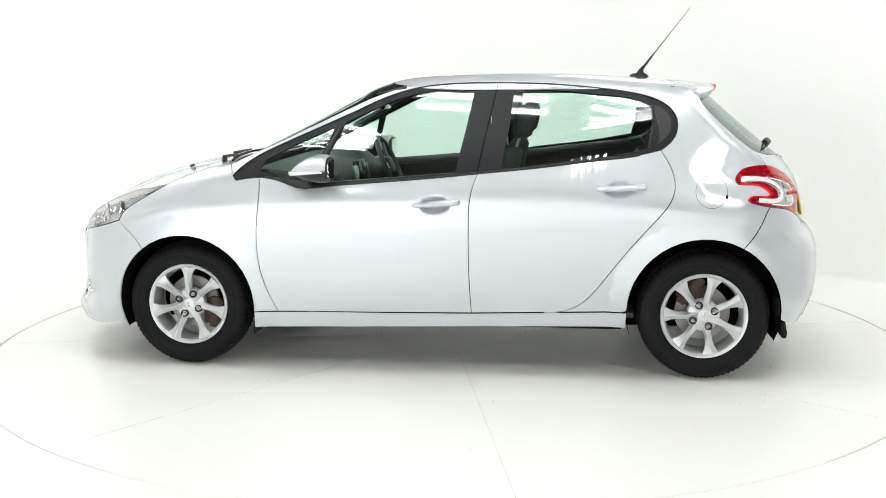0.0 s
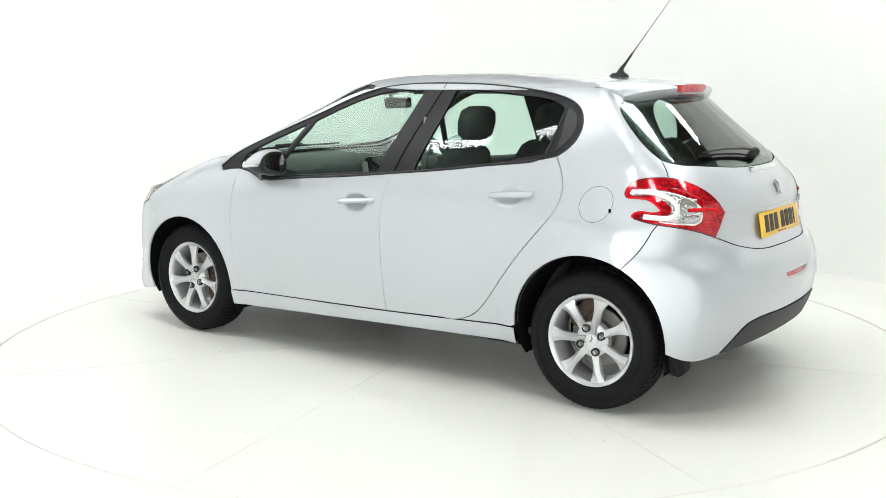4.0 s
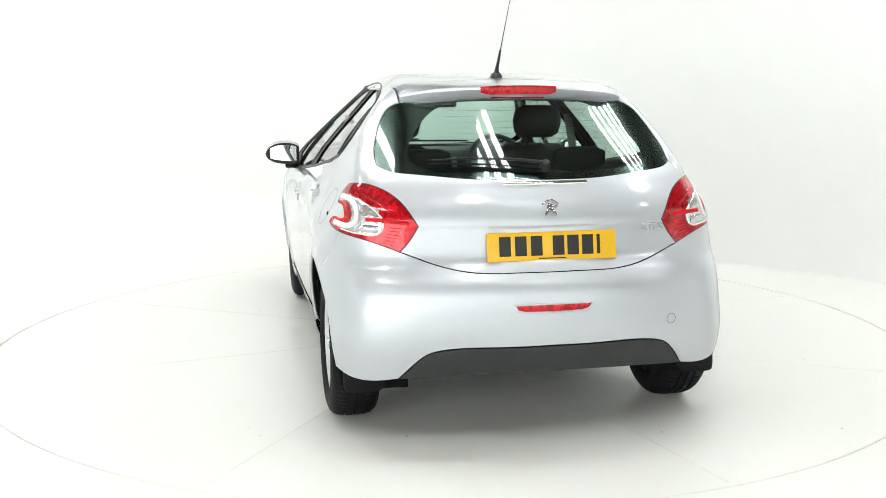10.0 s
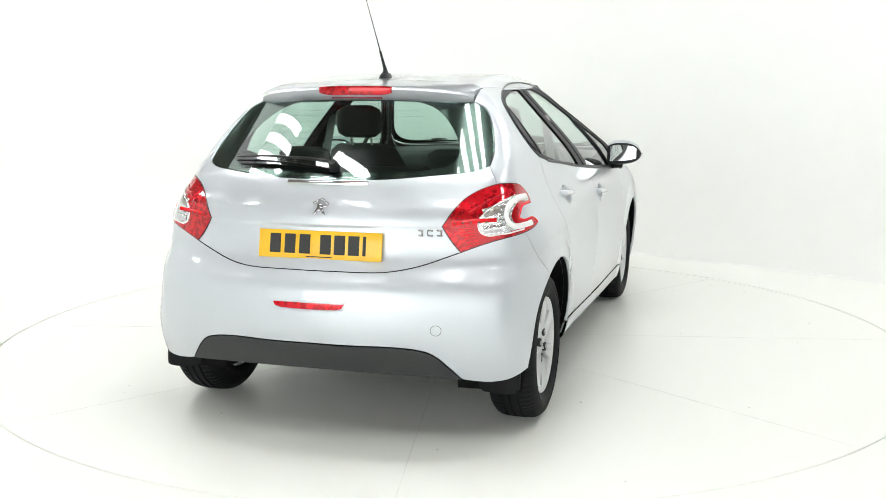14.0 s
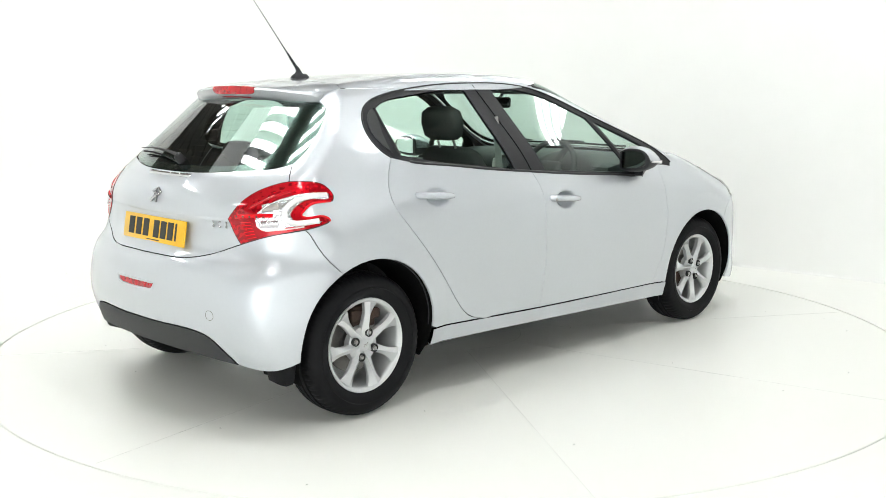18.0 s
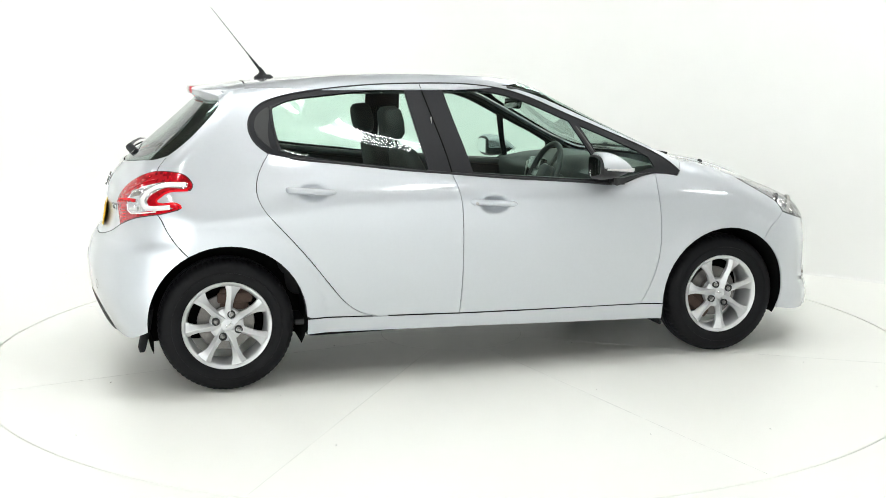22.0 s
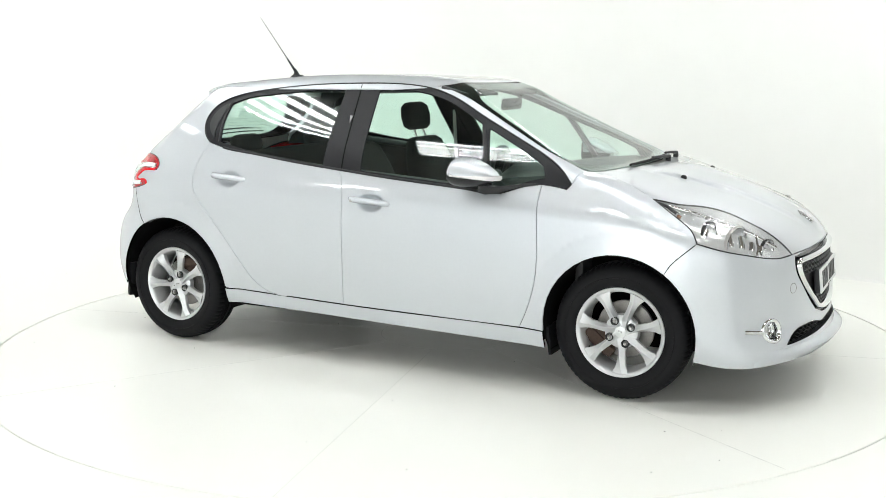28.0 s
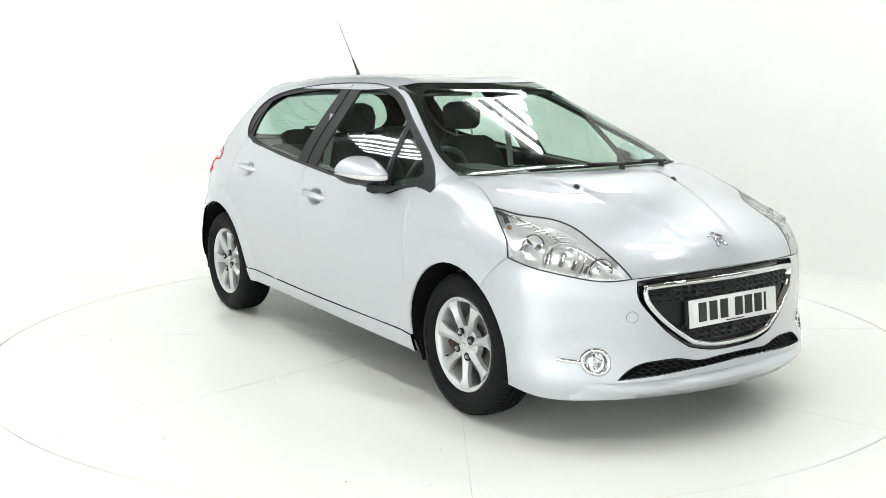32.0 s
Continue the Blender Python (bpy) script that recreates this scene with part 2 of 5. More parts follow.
TOP = spline((-1.6, -1.36, -1.0, -0.6, -0.25, 0.05, 0.25, 0.37, 0.50, 0.80, 1.05, 1.22, 1.41, 1.60, 1.77, 1.92, 2.0, 2.06),
             (1.345, 1.392, 1.431, 1.452, 1.454, 1.444, 1.422, 1.384, 1.320, 1.154, 1.040, 1.003, 0.968, 0.915, 0.845, 0.762, 0.695, 0.62))
PLAN = spline((-1.9, -1.7, -1.45, -1.2, -0.6, 0.0, 0.6, 1.0, 1.3, 1.55, 1.75, 1.95),
              (0.772, 0.812, 0.843, 0.853, 0.852, 0.853, 0.854, 0.857, 0.860, 0.850, 0.825, 0.76))
TUCK = spline((0.1, 0.18, 0.26, 0.36, 0.50, 0.62, 0.74, 0.82, 0.88, 0.95, 1.05, 1.2),
              (0.10, 0.065, 0.040, 0.020, 0.006, 0.0, 0.002, 0.010, 0.022, 0.052, 0.115, 0.24))
BELT = spline((-1.2, -0.9, -0.5, 0.0, 0.4, 0.75, 1.0, 1.3), (1.09, 1.062, 1.011, 0.962, 0.928, 0.91, 0.90, 0.89))
CABIN = spline((-1.7, -1.4, -1.1, -0.6, 0.0, 0.5, 0.9, 1.3), (0.69, 0.73, 0.762, 0.79, 0.795, 0.79, 0.775, 0.75))
NOSE = spline((0.1, 0.20, 0.27, 0.34, 0.45, 0.58, 0.66, 0.72, 0.80, 0.9), (2.0, 2.055, 2.065, 2.045, 2.04, 2.035, 2.022, 2.0, 1.96, 1.90))
NOSE_PLAN = spline((0, 0.2, 0.44, 0.59, 0.70, 0.78, 0.86, 0.95), (0, 0.012, 0.070, 0.142, 0.22, 0.305, 0.425, 0.6))
TAIL = spline((0.15, 0.25, 0.34, 0.425, 0.47, 0.52, 0.58, 0.64, 0.675, 0.70, 0.74, 0.80, 0.88, 0.96, 1.03, 1.10, 1.22, 1.35, 1.45),
              (-1.79, -1.82, -1.860, -1.889, -1.897, -1.900, -1.897, -1.882, -1.862, -1.840, -1.818, -1.804, -1.794, -1.762, -1.705, -1.625, -1.475, -1.325, -1.21))
TAIL_PLAN = spline((0, 0.2, 0.4, 0.52, 0.65, 0.75, 0.82, 0.9), (0, 0.010, 0.042, 0.075, 0.13, 0.20, 0.29, 0.45))


def step(a, b, x):
    u = np.clip((x - a) / (b - a), 0, 1)
    return u * u * (3 - 2 * u)


def screen_top(x):
    """The roof and bonnet line, with one even bend over the windscreen."""
    w = step(0.36, 0.47, x) * (1 - step(1.06, 1.17, x))
    e = x - 0.37
    return TOP(x) * (1 - w) + w * (1.384 - 0.56 * e + 0.06 * e * e)


def tail_line(z):
    """The tail's profile, with one even bend over the rear window."""
    w, e = step(1.0, 1.05, z), z - 1.035
    return TAIL(z) * (1 - w) + w * (-1.701 + 1.235 * e - 0.2 * e * e)


HANDLES = ((0.005, 0.833), (-0.868, 0.914))
FRONT_AXLE, REAR_AXLE, HUB_Z = 1.269, -1.269, 0.312


def round_max(a, b, r):
    u, v = np.maximum(a + r, 0), np.maximum(b + r, 0)
    return np.minimum(np.maximum(a, b), -r) + np.sqrt(u * u + v * v)


def half_width(x, z):
    lift = (BELT(x) - 0.962) * 0.55
    low = PLAN(x) - TUCK(z - lift) * (1 - 0.6 * step(1.35, 1.6, -x) * (1 - step(0.40, 0.66, z)))
    for axle, wide, tall, ring in ((FRONT_AXLE, 0.085, 0.008, 0.352), (REAR_AXLE, 0.095, 0.016, 0.362)):
        d = np.hypot(x - axle, z - HUB_Z - 0.014)
        low = low + tall * np.clip((ring + wide - d) / wide, 0, 1.1) ** 0.85 * step(0.1, 0.3, z)
    for hx, hz in HANDLES:
        d = ((x - hx - 0.006) / 0.062) ** 2 + ((z - hz + 0.002) / 0.036) ** 2
        low = low - 0.034 * np.exp(-d * d * d)
    e = z - 1.0
    cab = CABIN(x) + 0.006 - 0.44 * e + np.where(e > 0, -0.16, 0.9) * e * e
    h = np.clip(0.5 + 0.5 * (cab - low) / 0.05, 0, 1)
    return cab + (low - cab) * h - 0.05 * h * (1 - h)


def body(x, y, z):
    """Below zero inside the body."""
    y = np.abs(y)
    side = y - half_width(x, z)
    bow = 0.05 * step(-0.3, 0.8, x) * (1 - step(1.05, 1.35, x)) * y * y
    crown = (0.085 - 0.045 * step(-1.0, -0.5, x) - 0.02 * step(-0.4, 0.9, x) + 0.15 * step(1.05, 1.6, x)) * y * y
    ridge = 0.13 + 0.30 * (1.95 - x)
    crown = crown - 0.012 * (1 - step(ridge - 0.024, ridge + 0.024, y)) * step(1.2, 1.35, x) * (1 - step(1.85, 1.97, x))
    top = (z - screen_top(x + bow) + crown) * 0.88
    nose = (x - NOSE(z) + NOSE_PLAN(y)) * 0.9
    dish = 0.009 * (1 - step(0.42, 0.56, y)) * step(0.685, 0.75, z) * (1 - step(0.852, 0.868, z))
    tail = (tail_line(z) + dish + TAIL_PLAN(y) * (1 - 0.27 * (1 - step(0.28, 0.74, z)) + 0.22 * step(0.9, 1.03, z) + 1.1 * np.clip(z - 1.03, 0, 0.32)) - x) * 0.85
    r = 0.05 + 0.05 * step(1.0, 1.5, x)
    f = round_max(side, top, r)
    f = round_max(f, nose, 0.05)
    f = round_max(f, tail, 0.075 * (1 - 0.5 * step(1.00, 1.08, z) - 0.35 * (1 - step(0.35, 0.55, z))))
    return round_max(f, 0.15 - z, 0.02)


def normals(p):
    n, e = len(p), 2e-3 * np.eye(3)
    f = body(*np.concatenate([p + d for d in (*e, *-e)]).T).reshape(6, n)
    g = (f[:3] - f[3:]).T
    return g / np.maximum(np.linalg.norm(g, axis=1, keepdims=True), 1e-9)


def cast(origin, way, far, near=0.0):
    """Where rays from inside (at near) to outside (at far) leave the body."""
    origin, way = np.asarray(origin, float), np.asarray(way, float)
    a, b = np.full(len(origin), near, float), np.full(len(origin), far, float)
    for _ in range(25):
        m = (a + b) / 2
        inside = body(*(origin + way * m[:, None]).T) < 0
        a, b = np.where(inside, m, a), np.where(inside, b, m)
    return origin + way * ((a + b) / 2)[:, None]


# ---- panels: pieces of the body surface bounded by curves on it ----
def S(x, z):
    """A point of the flank by its side view."""
    return tuple(cast([(x, 0.0, z)], [(0.0, 1.0, 0.0)], 1.3)[0])


def settle(p):
    """Moves points onto the body surface."""
    p = np.array(p, float)
    for _ in range(7):
        f = body(*p.T)
        p = p - 0.95 * f[:, None] * normals(p)
    return p


def curve(*pts, gap=0.022):
    """A smooth line on the body through a few points; pairs are side views (x, z)."""
    p = np.array([(q[0], 0.0, q[1]) if len(q) == 2 else q for q in pts], float)
    flat = [i for i, q in enumerate(pts) if len(q) == 2]
    if flat:
        p[flat] = cast(p[flat], [(0.0, 1.0, 0.0)] * len(flat), 1.3)
    if len(p) > 2:
        d = np.concatenate([[0], np.cumsum(np.linalg.norm(np.diff(p, axis=0), axis=1))])
        u = np.linspace(0, d[-1], max(3, int(d[-1] / gap) + 1))
        p = np.stack([spline(d, p[:, k])(u) for k in range(3)], 1)
    else:
        n = max(2, int(np.linalg.norm(p[1] - p[0]) / gap) + 1)
        p = p[0] + (p[1] - p[0]) * np.linspace(0, 1, n)[:, None]
    return settle(p)


def join(*curves):
    """One line out of several, end to end; each is turned round where that fits better."""
    out = np.array(curves[0])
    for c in curves[1:]:
        if np.linalg.norm(c[-1] - out[-1]) < np.linalg.norm(c[0] - out[-1]):
            c = c[::-1]
        out = np.concatenate([out, c[1:] if np.linalg.norm(c[0] - out[-1]) < 0.012 else c])
    return out


def shut(line):
    return line[:-1] if np.linalg.norm(line[0] - line[-1]) < 0.012 else line


def both_sides(half):
    """A closed loop out of its left half, which starts and ends on the centre line."""
    half = np.array(half)
    half[0, 1] = half[-1, 1] = 0
    other = half[1:-1][::-1] * (1, -1, 1)
    return np.concatenate([half, other])


CENTRES = {"flank": None, "nose": (0.9, 0.0, 0.45, 1), "hood": (0.3, 0.0, 0.10, 1), "tail": (-0.8, 0.0, 0.60, -1)}


def flatten(mode, p):
    if mode == "flank":
        return np.stack([p[:, 0], 0.8 * np.arctan2(p[:, 1], p[:, 2] - 0.62)], 1)
    cx, cy, cz, s = CENTRES[mode]
    dx, dy, dz = s * (p[:, 0] - cx), p[:, 1] - cy, p[:, 2] - cz
    return 0.95 * np.stack([np.arctan2(dy, dx), np.arctan2(dz, np.hypot(dx, dy))], 1)


def raise_up(mode, q):
    if mode == "flank":
        a, o = q[:, 1] / 0.8, np.zeros((len(q), 3))
        o[:, 0], o[:, 2] = q[:, 0], 0.62
        return cast(o, np.stack([0 * a, np.sin(a), np.cos(a)], 1), 1.4)
    cx, cy, cz, s = CENTRES[mode]
    az, el = q[:, 0] / 0.95, q[:, 1] / 0.95
    way = np.stack([s * np.cos(el) * np.cos(az), np.cos(el) * np.sin(az), np.sin(el)], 1)
    return cast(np.tile((cx, cy, cz), (len(q), 1)), way, 2.2)


def within(q, loops):
    """Even-odd test of flat points against closed loops."""
    odd = np.zeros(len(q), int)
    for loop in loops:
        a, b = loop, np.roll(loop, -1, 0)
        for k in range(0, len(q), 400):
            x, y = q[k:k + 400, :1], q[k:k + 400, 1:]
            hit = (a[:, 1] > y) != (b[:, 1] > y)
            run = np.where(b[:, 1] == a[:, 1], 1e-12, b[:, 1] - a[:, 1])
            odd[k:k + 400] += np.sum(hit & (x < (b[:, 0] - a[:, 0]) * (y - a[:, 1]) / run + a[:, 0]), 1)
    return odd % 2 == 1


MADE = {}


def surface(loops, mode, fine=0.03, gap=0.0022, offset=0.0, flange=0.012, dense=None):
    """As mesh_surface, but works out each panel once for both sides of the car."""
    key = (tuple(id(p) for p in loops), mode, fine, gap, offset, flange)
    if key not in MADE:
        MADE[key] = (mesh_surface(loops, mode, fine, gap, offset, flange, dense), loops)
    return MADE[key][0]


def mesh_surface(loops, mode, fine=0.03, gap=0.0022, offset=0.0, flange=0.012, dense=None):
    """Meshes the body surface inside the first loop and outside the others: points, faces, normals."""
    from mathutils import geometry
    rims, flats = [], []
    for k, loop in enumerate(loops):
        p = np.array(loop)
        keep = np.linalg.norm(p - np.roll(p, 1, 0), axis=1) > 1e-4
        p = p[keep]
        n = normals(p)
        f = flatten(mode, p)
        g = np.roll(f, -1, 0)
        t = np.roll(p, -1, 0) - np.roll(p, 1, 0)
        t /= np.maximum(np.linalg.norm(t, axis=1, keepdims=True), 1e-9)
        d = np.cross(n, t)
        probe = flatten(mode, p + d * 0.004)
        inward = np.mean(within(probe, [f])) > 0.5
        d = d if inward == (k == 0) else -d
        q = settle(p + d * gap)
        rims.append((q, d))
        flats.append(flatten(mode, q))
    lo, hi = flats[0].min(0), flats[0].max(0)
    gx, gy = np.meshgrid(np.arange(lo[0], hi[0], fine), np.arange(lo[1], hi[1], fine * 0.9))
    gx = gx + (np.arange(gx.shape[0]) % 2)[:, None] * fine / 2
    grid = np.stack([gx.ravel(), gy.ravel()], 1)
    grid = grid[within(grid, flats)]
    if dense is not None:
        extra = flatten(mode, settle(dense))
        extra = extra[within(extra, flats)]
        far = np.array([np.min(np.sum((extra - g) ** 2, 1)) for g in grid])
        grid = np.concatenate([grid[far > (0.6 * fine) ** 2], extra])
    rim = np.concatenate(flats)
    if len(grid):
        near = np.concatenate([np.min(np.sum((rim[None] - g[:, None]) ** 2, 2), 1) for g in np.array_split(grid, len(grid) // 300 + 1)])
        grid = grid[near > (0.3 * fine) ** 2] if dense is not None else grid[near > (0.5 * fine) ** 2]
    flat = np.concatenate([rim, grid])
    edges, base = [], 0
    for f in flats:
        edges += [(base + i, base + (i + 1) % len(f)) for i in range(len(f))]
        base += len(f)
    vs, _, fs, ids, _, _ = geometry.delaunay_2d_cdt([Vector(v) for v in flat], edges, [], 0, 1e-6)
    flat2 = np.array([tuple(v) for v in vs])
    pts = np.zeros((len(flat2), 3))
    exact = np.concatenate([r[0] for r in rims])
    new_ones = []
    for i, src in enumerate(ids):
        if src and src[0] < len(exact):
            pts[i] = exact[src[0]]
        else:
            new_ones.append(i)
    if new_ones:
        pts[new_ones] = raise_up(mode, flat2[new_ones])
    tri = np.array([tuple(f) for f in fs if len(f) == 3])
    tri = tri[within(flat2[tri].mean(1), flats)]
    norm = normals(pts)
    a, b, c = pts[tri[:, 0]], pts[tri[:, 1]], pts[tri[:, 2]]
    flip = np.sum(np.cross(b - a, c - a) * norm[tri[:, 0]], 1) < 0
    tri[flip] = tri[flip][:, ::-1]
    pts = pts + norm * offset
    faces = [tuple(f) for f in tri]
    verts, norms = [pts], [norm]
    count = len(pts)
    if flange:
        for q, d in rims:
            n = normals(q)
            m = len(q)
            verts += [q + n * offset, q + n * (offset - flange)]
            norms += [-d * 0.7 + n * 0.7, -d]
            for i in range(m):
                j = (i + 1) % m
                faces.append((count + i, count + j, count + m + j, count + m + i))
            count += 2 * m
    verts, norms = np.concatenate(verts), np.concatenate(norms)
    return verts, faces, norms, len(pts), [tuple(f) for f in tri]


def skin(name, loops, mode, mat, parent, label="", lining=None, side=1, **how):
    """A panel of the body as one mesh; side -1 mirrors it. lining adds an inner sheet of that material."""
    verts, faces, norms, n, tri = surface(loops, mode, **how)
    if side < 0:
        verts, norms, faces = verts * (1, -1, 1), norms * (1, -1, 1), [f[::-1] for f in faces]
        tri = [f[::-1] for f in tri]
    ob = link(name, verts, faces, mat, parent, label, norms)
    if lining:
        link("inner_lining", verts[:n] - norms[:n] * 0.035, [f[::-1] for f in tri], lining, ob, "dark inner trim lining", -norms[:n])
    return ob


def handle_points(hx, hz):
    o = [(hx + a, 0.0, hz + b) for a in np.linspace(-0.11, 0.11, 19) for b in np.linspace(-0.062, 0.062, 13)]
    return cast(o, [(0.0, 1.0, 0.0)] * len(o), 1.3)


def rim_wall(name, loop, mode, depth, mat, parent, label="", side=1):
    """The wall that runs inwards from a loop on the body."""
    verts, faces, norms, n, tri = surface([loop], mode, fine=0.06, gap=0.002, flange=depth)
    faces = [tuple(i - n for i in f) for f in faces[len(tri):]]
    verts = verts[n:] * (1, side, 1)
    return link(name, verts, faces if side > 0 else [f[::-1] for f in faces], mat, parent, label)


def under(name, loops, mode, mat, parent, depth, label="", side=1, fine=0.03):
    """A sheet that follows the body at some depth below it."""
    verts, faces, norms, n, tri = surface(loops, mode, fine=fine, gap=0.0005, offset=-depth, flange=0)
    if side < 0:
        verts, norms, faces = verts * (1, -1, 1), norms * (1, -1, 1), [f[::-1] for f in faces]
    return link(name, verts, faces, mat, parent, label, norms)


def strip(name, line, width, lift, mat, parent, label="", closed=False, side=1, drop=0.004):
    """A slim moulding along a line on the body."""
    p = np.array(line) * (1, side, 1)
    n = normals(p)
    if closed:
        t = np.roll(p, -1, 0) - np.roll(p, 1, 0)
    else:
        t = np.gradient(p, axis=0)
    t /= np.maximum(np.linalg.norm(t, axis=1, keepdims=True), 1e-9)
    d = np.cross(n, t)
    rows = []
    for a, h in ((-0.5, -drop), (-0.42, lift * 0.7), (0, lift), (0.42, lift * 0.7), (0.5, -drop)):
        rows.append(p + d * a * width + n * h)
    k, m = len(rows), len(p)
    faces = []
    for i in range(m if closed else m - 1):
        j = (i + 1) % m
        for r in range(k - 1):
            faces.append((r * m + i, r * m + j, (r + 1) * m + j, (r + 1) * m + i))
    ob = link(name, np.concatenate(rows), faces, mat, parent, label)
    return ob


# ---- the car: lines that part its panels (left half; x ahead, z up, metres from mid-wheelbase) ----
car = tagged(new("hatchback_car"), "silver five-door hatchback car standing on the white turntable", "car")

BELT_EDGE = spline((-1.05, -0.94, -0.774, -0.5, -0.23, 0.04, 0.31, 0.58, 0.71, 0.79, 0.883, 1.005),
                   (1.09, 1.066, 1.046, 1.012, 0.984, 0.957, 0.935, 0.911, 0.910, 0.937, 0.951, 0.935))


def belt(x0, x1):
    return curve(*[(x, float(BELT_EDGE(x))) for x in np.linspace(x0, x1, max(3, int(abs(x1 - x0) / 0.09) + 1))])


def arch(axle, r, z, a0, a1, n=22):
    o = [(axle + r * math.cos(radians(a)), 0.0, z + r * math.sin(radians(a))) for a in np.linspace(a0, a1, n)]
    return cast(o, [(0.0, 1.0, 0.0)] * n, 1.3)


DLO_TOP = curve((-1.05, 1.09), (-1.10, 1.13), (-1.13, 1.19), (-1.123, 1.25), (-1.075, 1.305), (-0.97, 1.346), (-0.80, 1.374), (-0.53, 1.398),
                (-0.24, 1.405), (0.04, 1.395), (0.19, 1.37), (0.33, 1.322), (0.465, 1.258), (0.60, 1.197), (0.74, 1.134), (0.88, 1.068), (0.955, 1.022), (1.022, 0.957))
DLO_TIP = curve((1.022, 0.957), (1.005, 0.935))
SPLIT = curve((-0.19, 0.98), (-0.162, 0.893), (-0.151, 0.733), (-0.153, 0.513), (-0.164, 0.305))
DOOR_FRONT = curve((0.883, 0.951), (0.879, 0.864), (0.886, 0.758), (0.890, 0.65), (0.878, 0.512), (0.834, 0.371), (0.797, 0.292))
DOOR_FOOT = curve((0.797, 0.292), (0.3, 0.298), (-0.164, 0.305))
DOOR_REAR = curve((-1.05, 1.09), (-1.092, 1.024), (-1.116, 0.92), (-1.094, 0.854), (-1.035, 0.777), (-0.905, 0.626), (-0.777, 0.457), (-0.70, 0.371),
                  (-0.62, 0.327), (-0.51, 0.315), (-0.164, 0.305))
SILL_FRONT, SILL_REAR = (0.918, 0.287), (-0.905, 0.325)
SCREEN_SIDE = curve((0.20, 0.44, 1.40), (0.36, 0.485, 1.35), (0.56, 0.555, 1.26), (0.76, 0.624, 1.155), (0.90, 0.662, 1.075), (0.985, 0.675, 1.035))
SCREEN_FOOT = curve((0.985, 0.675, 1.035), (1.045, 0.645, 1.025), (1.10, 0.50, 1.025), (1.135, 0.30, 1.025), (1.16, 0.0, 1.03))
SCREEN_HEAD = curve((0.20, 0.44, 1.40), (0.272, 0.400, 1.40), (0.300, 0.31, 1.404), (0.312, 0.16, 1.405), (0.316, 0.0, 1.405))
HOOD_REAR = curve((1.06, 0.675, 1.01), (1.10, 0.60, 1.01), (1.148, 0.43, 1.01), (1.185, 0.25, 1.01), (1.215, 0.0, 1.01))
HOOD_SIDE = curve((1.06, 0.675, 1.01), (1.15, 0.68, 0.98), (1.25, 0.692, 0.95), (1.38, 0.725, 0.897))
LAMP_TOP = curve((1.38, 0.725, 0.897), (1.48, 0.672, 0.877), (1.57, 0.588, 0.868), (1.68, 0.54, 0.83), (1.80, 0.532, 0.775), (1.89, 0.50, 0.71), (1.935, 0.475, 0.662))
LAMP_FOOT = curve((1.935, 0.475, 0.662), (1.90, 0.55, 0.655), (1.80, 0.70, 0.68), (1.68, 0.79, 0.71), (1.60, 0.818, 0.733))
LAMP_REAR = curve((1.60, 0.818, 0.733), (1.575, 0.80, 0.775), (1.50, 0.77, 0.825), (1.38, 0.725, 0.897))
HOOD_NOSE = curve((1.935, 0.475, 0.662), (1.975, 0.33, 0.668), (2.0, 0.16, 0.673), (2.005, 0.0, 0.675))
NOSE_SEAM = curve((1.60, 0.818, 0.733), (1.545, 0.85, 0.685), (1.50, 0.86, 0.64), tuple(S(1.265 + 0.347 * math.cos(radians(53)), 0.320 + 0.347 * math.sin(radians(53)))))
NOSE_ARCH = arch(1.265, 0.347, 0.320, 53, -17, 12)
WING_ARCH = arch(1.265, 0.347, 0.320, 185.5, 53, 16)
NOSE_FOOT = curve(tuple(NOSE_ARCH[-1]), (1.70, 0.79, 0.20), (1.82, 0.69, 0.195), (1.95, 0.50, 0.195), (2.03, 0.25, 0.195), (2.05, 0.0, 0.195))
PILLAR_SEAM = curve((1.022, 0.957), (1.045, 0.72, 1.0), (1.06, 0.675, 1.01))
ROOF_SIDE = curve((0.20, 0.44, 1.40), (0.02, 0.485, 1.42), (-0.4, 0.52, 1.435), (-0.8, 0.525, 1.42), (-1.13, 0.495, 1.39))
SPOILER_SEAM = curve((-1.13, 0.495, 1.39), (-1.115, 0.3, 1.41), (-1.11, 0.0, 1.42))
SPOILER_SIDE = curve((-1.13, 0.495, 1.39), (-1.20, 0.492, 1.365), (-1.25, 0.49, 1.33))
GLASS_HEAD = curve((-1.25, 0.49, 1.33), (-1.29, 0.36, 1.343), (-1.315, 0.18, 1.352), (-1.32, 0.0, 1.355))
GLASS_SIDE = curve((-1.25, 0.49, 1.33), (-1.252, 0.540, 1.297), (-1.285, 0.572, 1.25), (-1.35, 0.600, 1.18), (-1.43, 0.620, 1.117), (-1.495, 0.622, 1.085), gap=0.015)
GLASS_FOOT = curve((-1.495, 0.622, 1.085), (-1.54, 0.58, 1.068), (-1.60, 0.48, 1.058), (-1.68, 0.24, 1.037), (-1.70, 0.0, 1.032))
GATE_SIDE = curve((-1.495, 0.622, 1.085), (-1.525, 0.645, 1.05), (-1.548, 0.667, 1.018))
TAIL_IN = curve((-1.548, 0.667, 1.018), (-1.60, 0.615, 1.0), (-1.652, 0.568, 0.97), (-1.705, 0.522, 0.912), (-1.735, 0.497, 0.868))
TAIL_LOW = curve((-1.735, 0.497, 0.868), (-1.728, 0.528, 0.816), (-1.715, 0.565, 0.768))
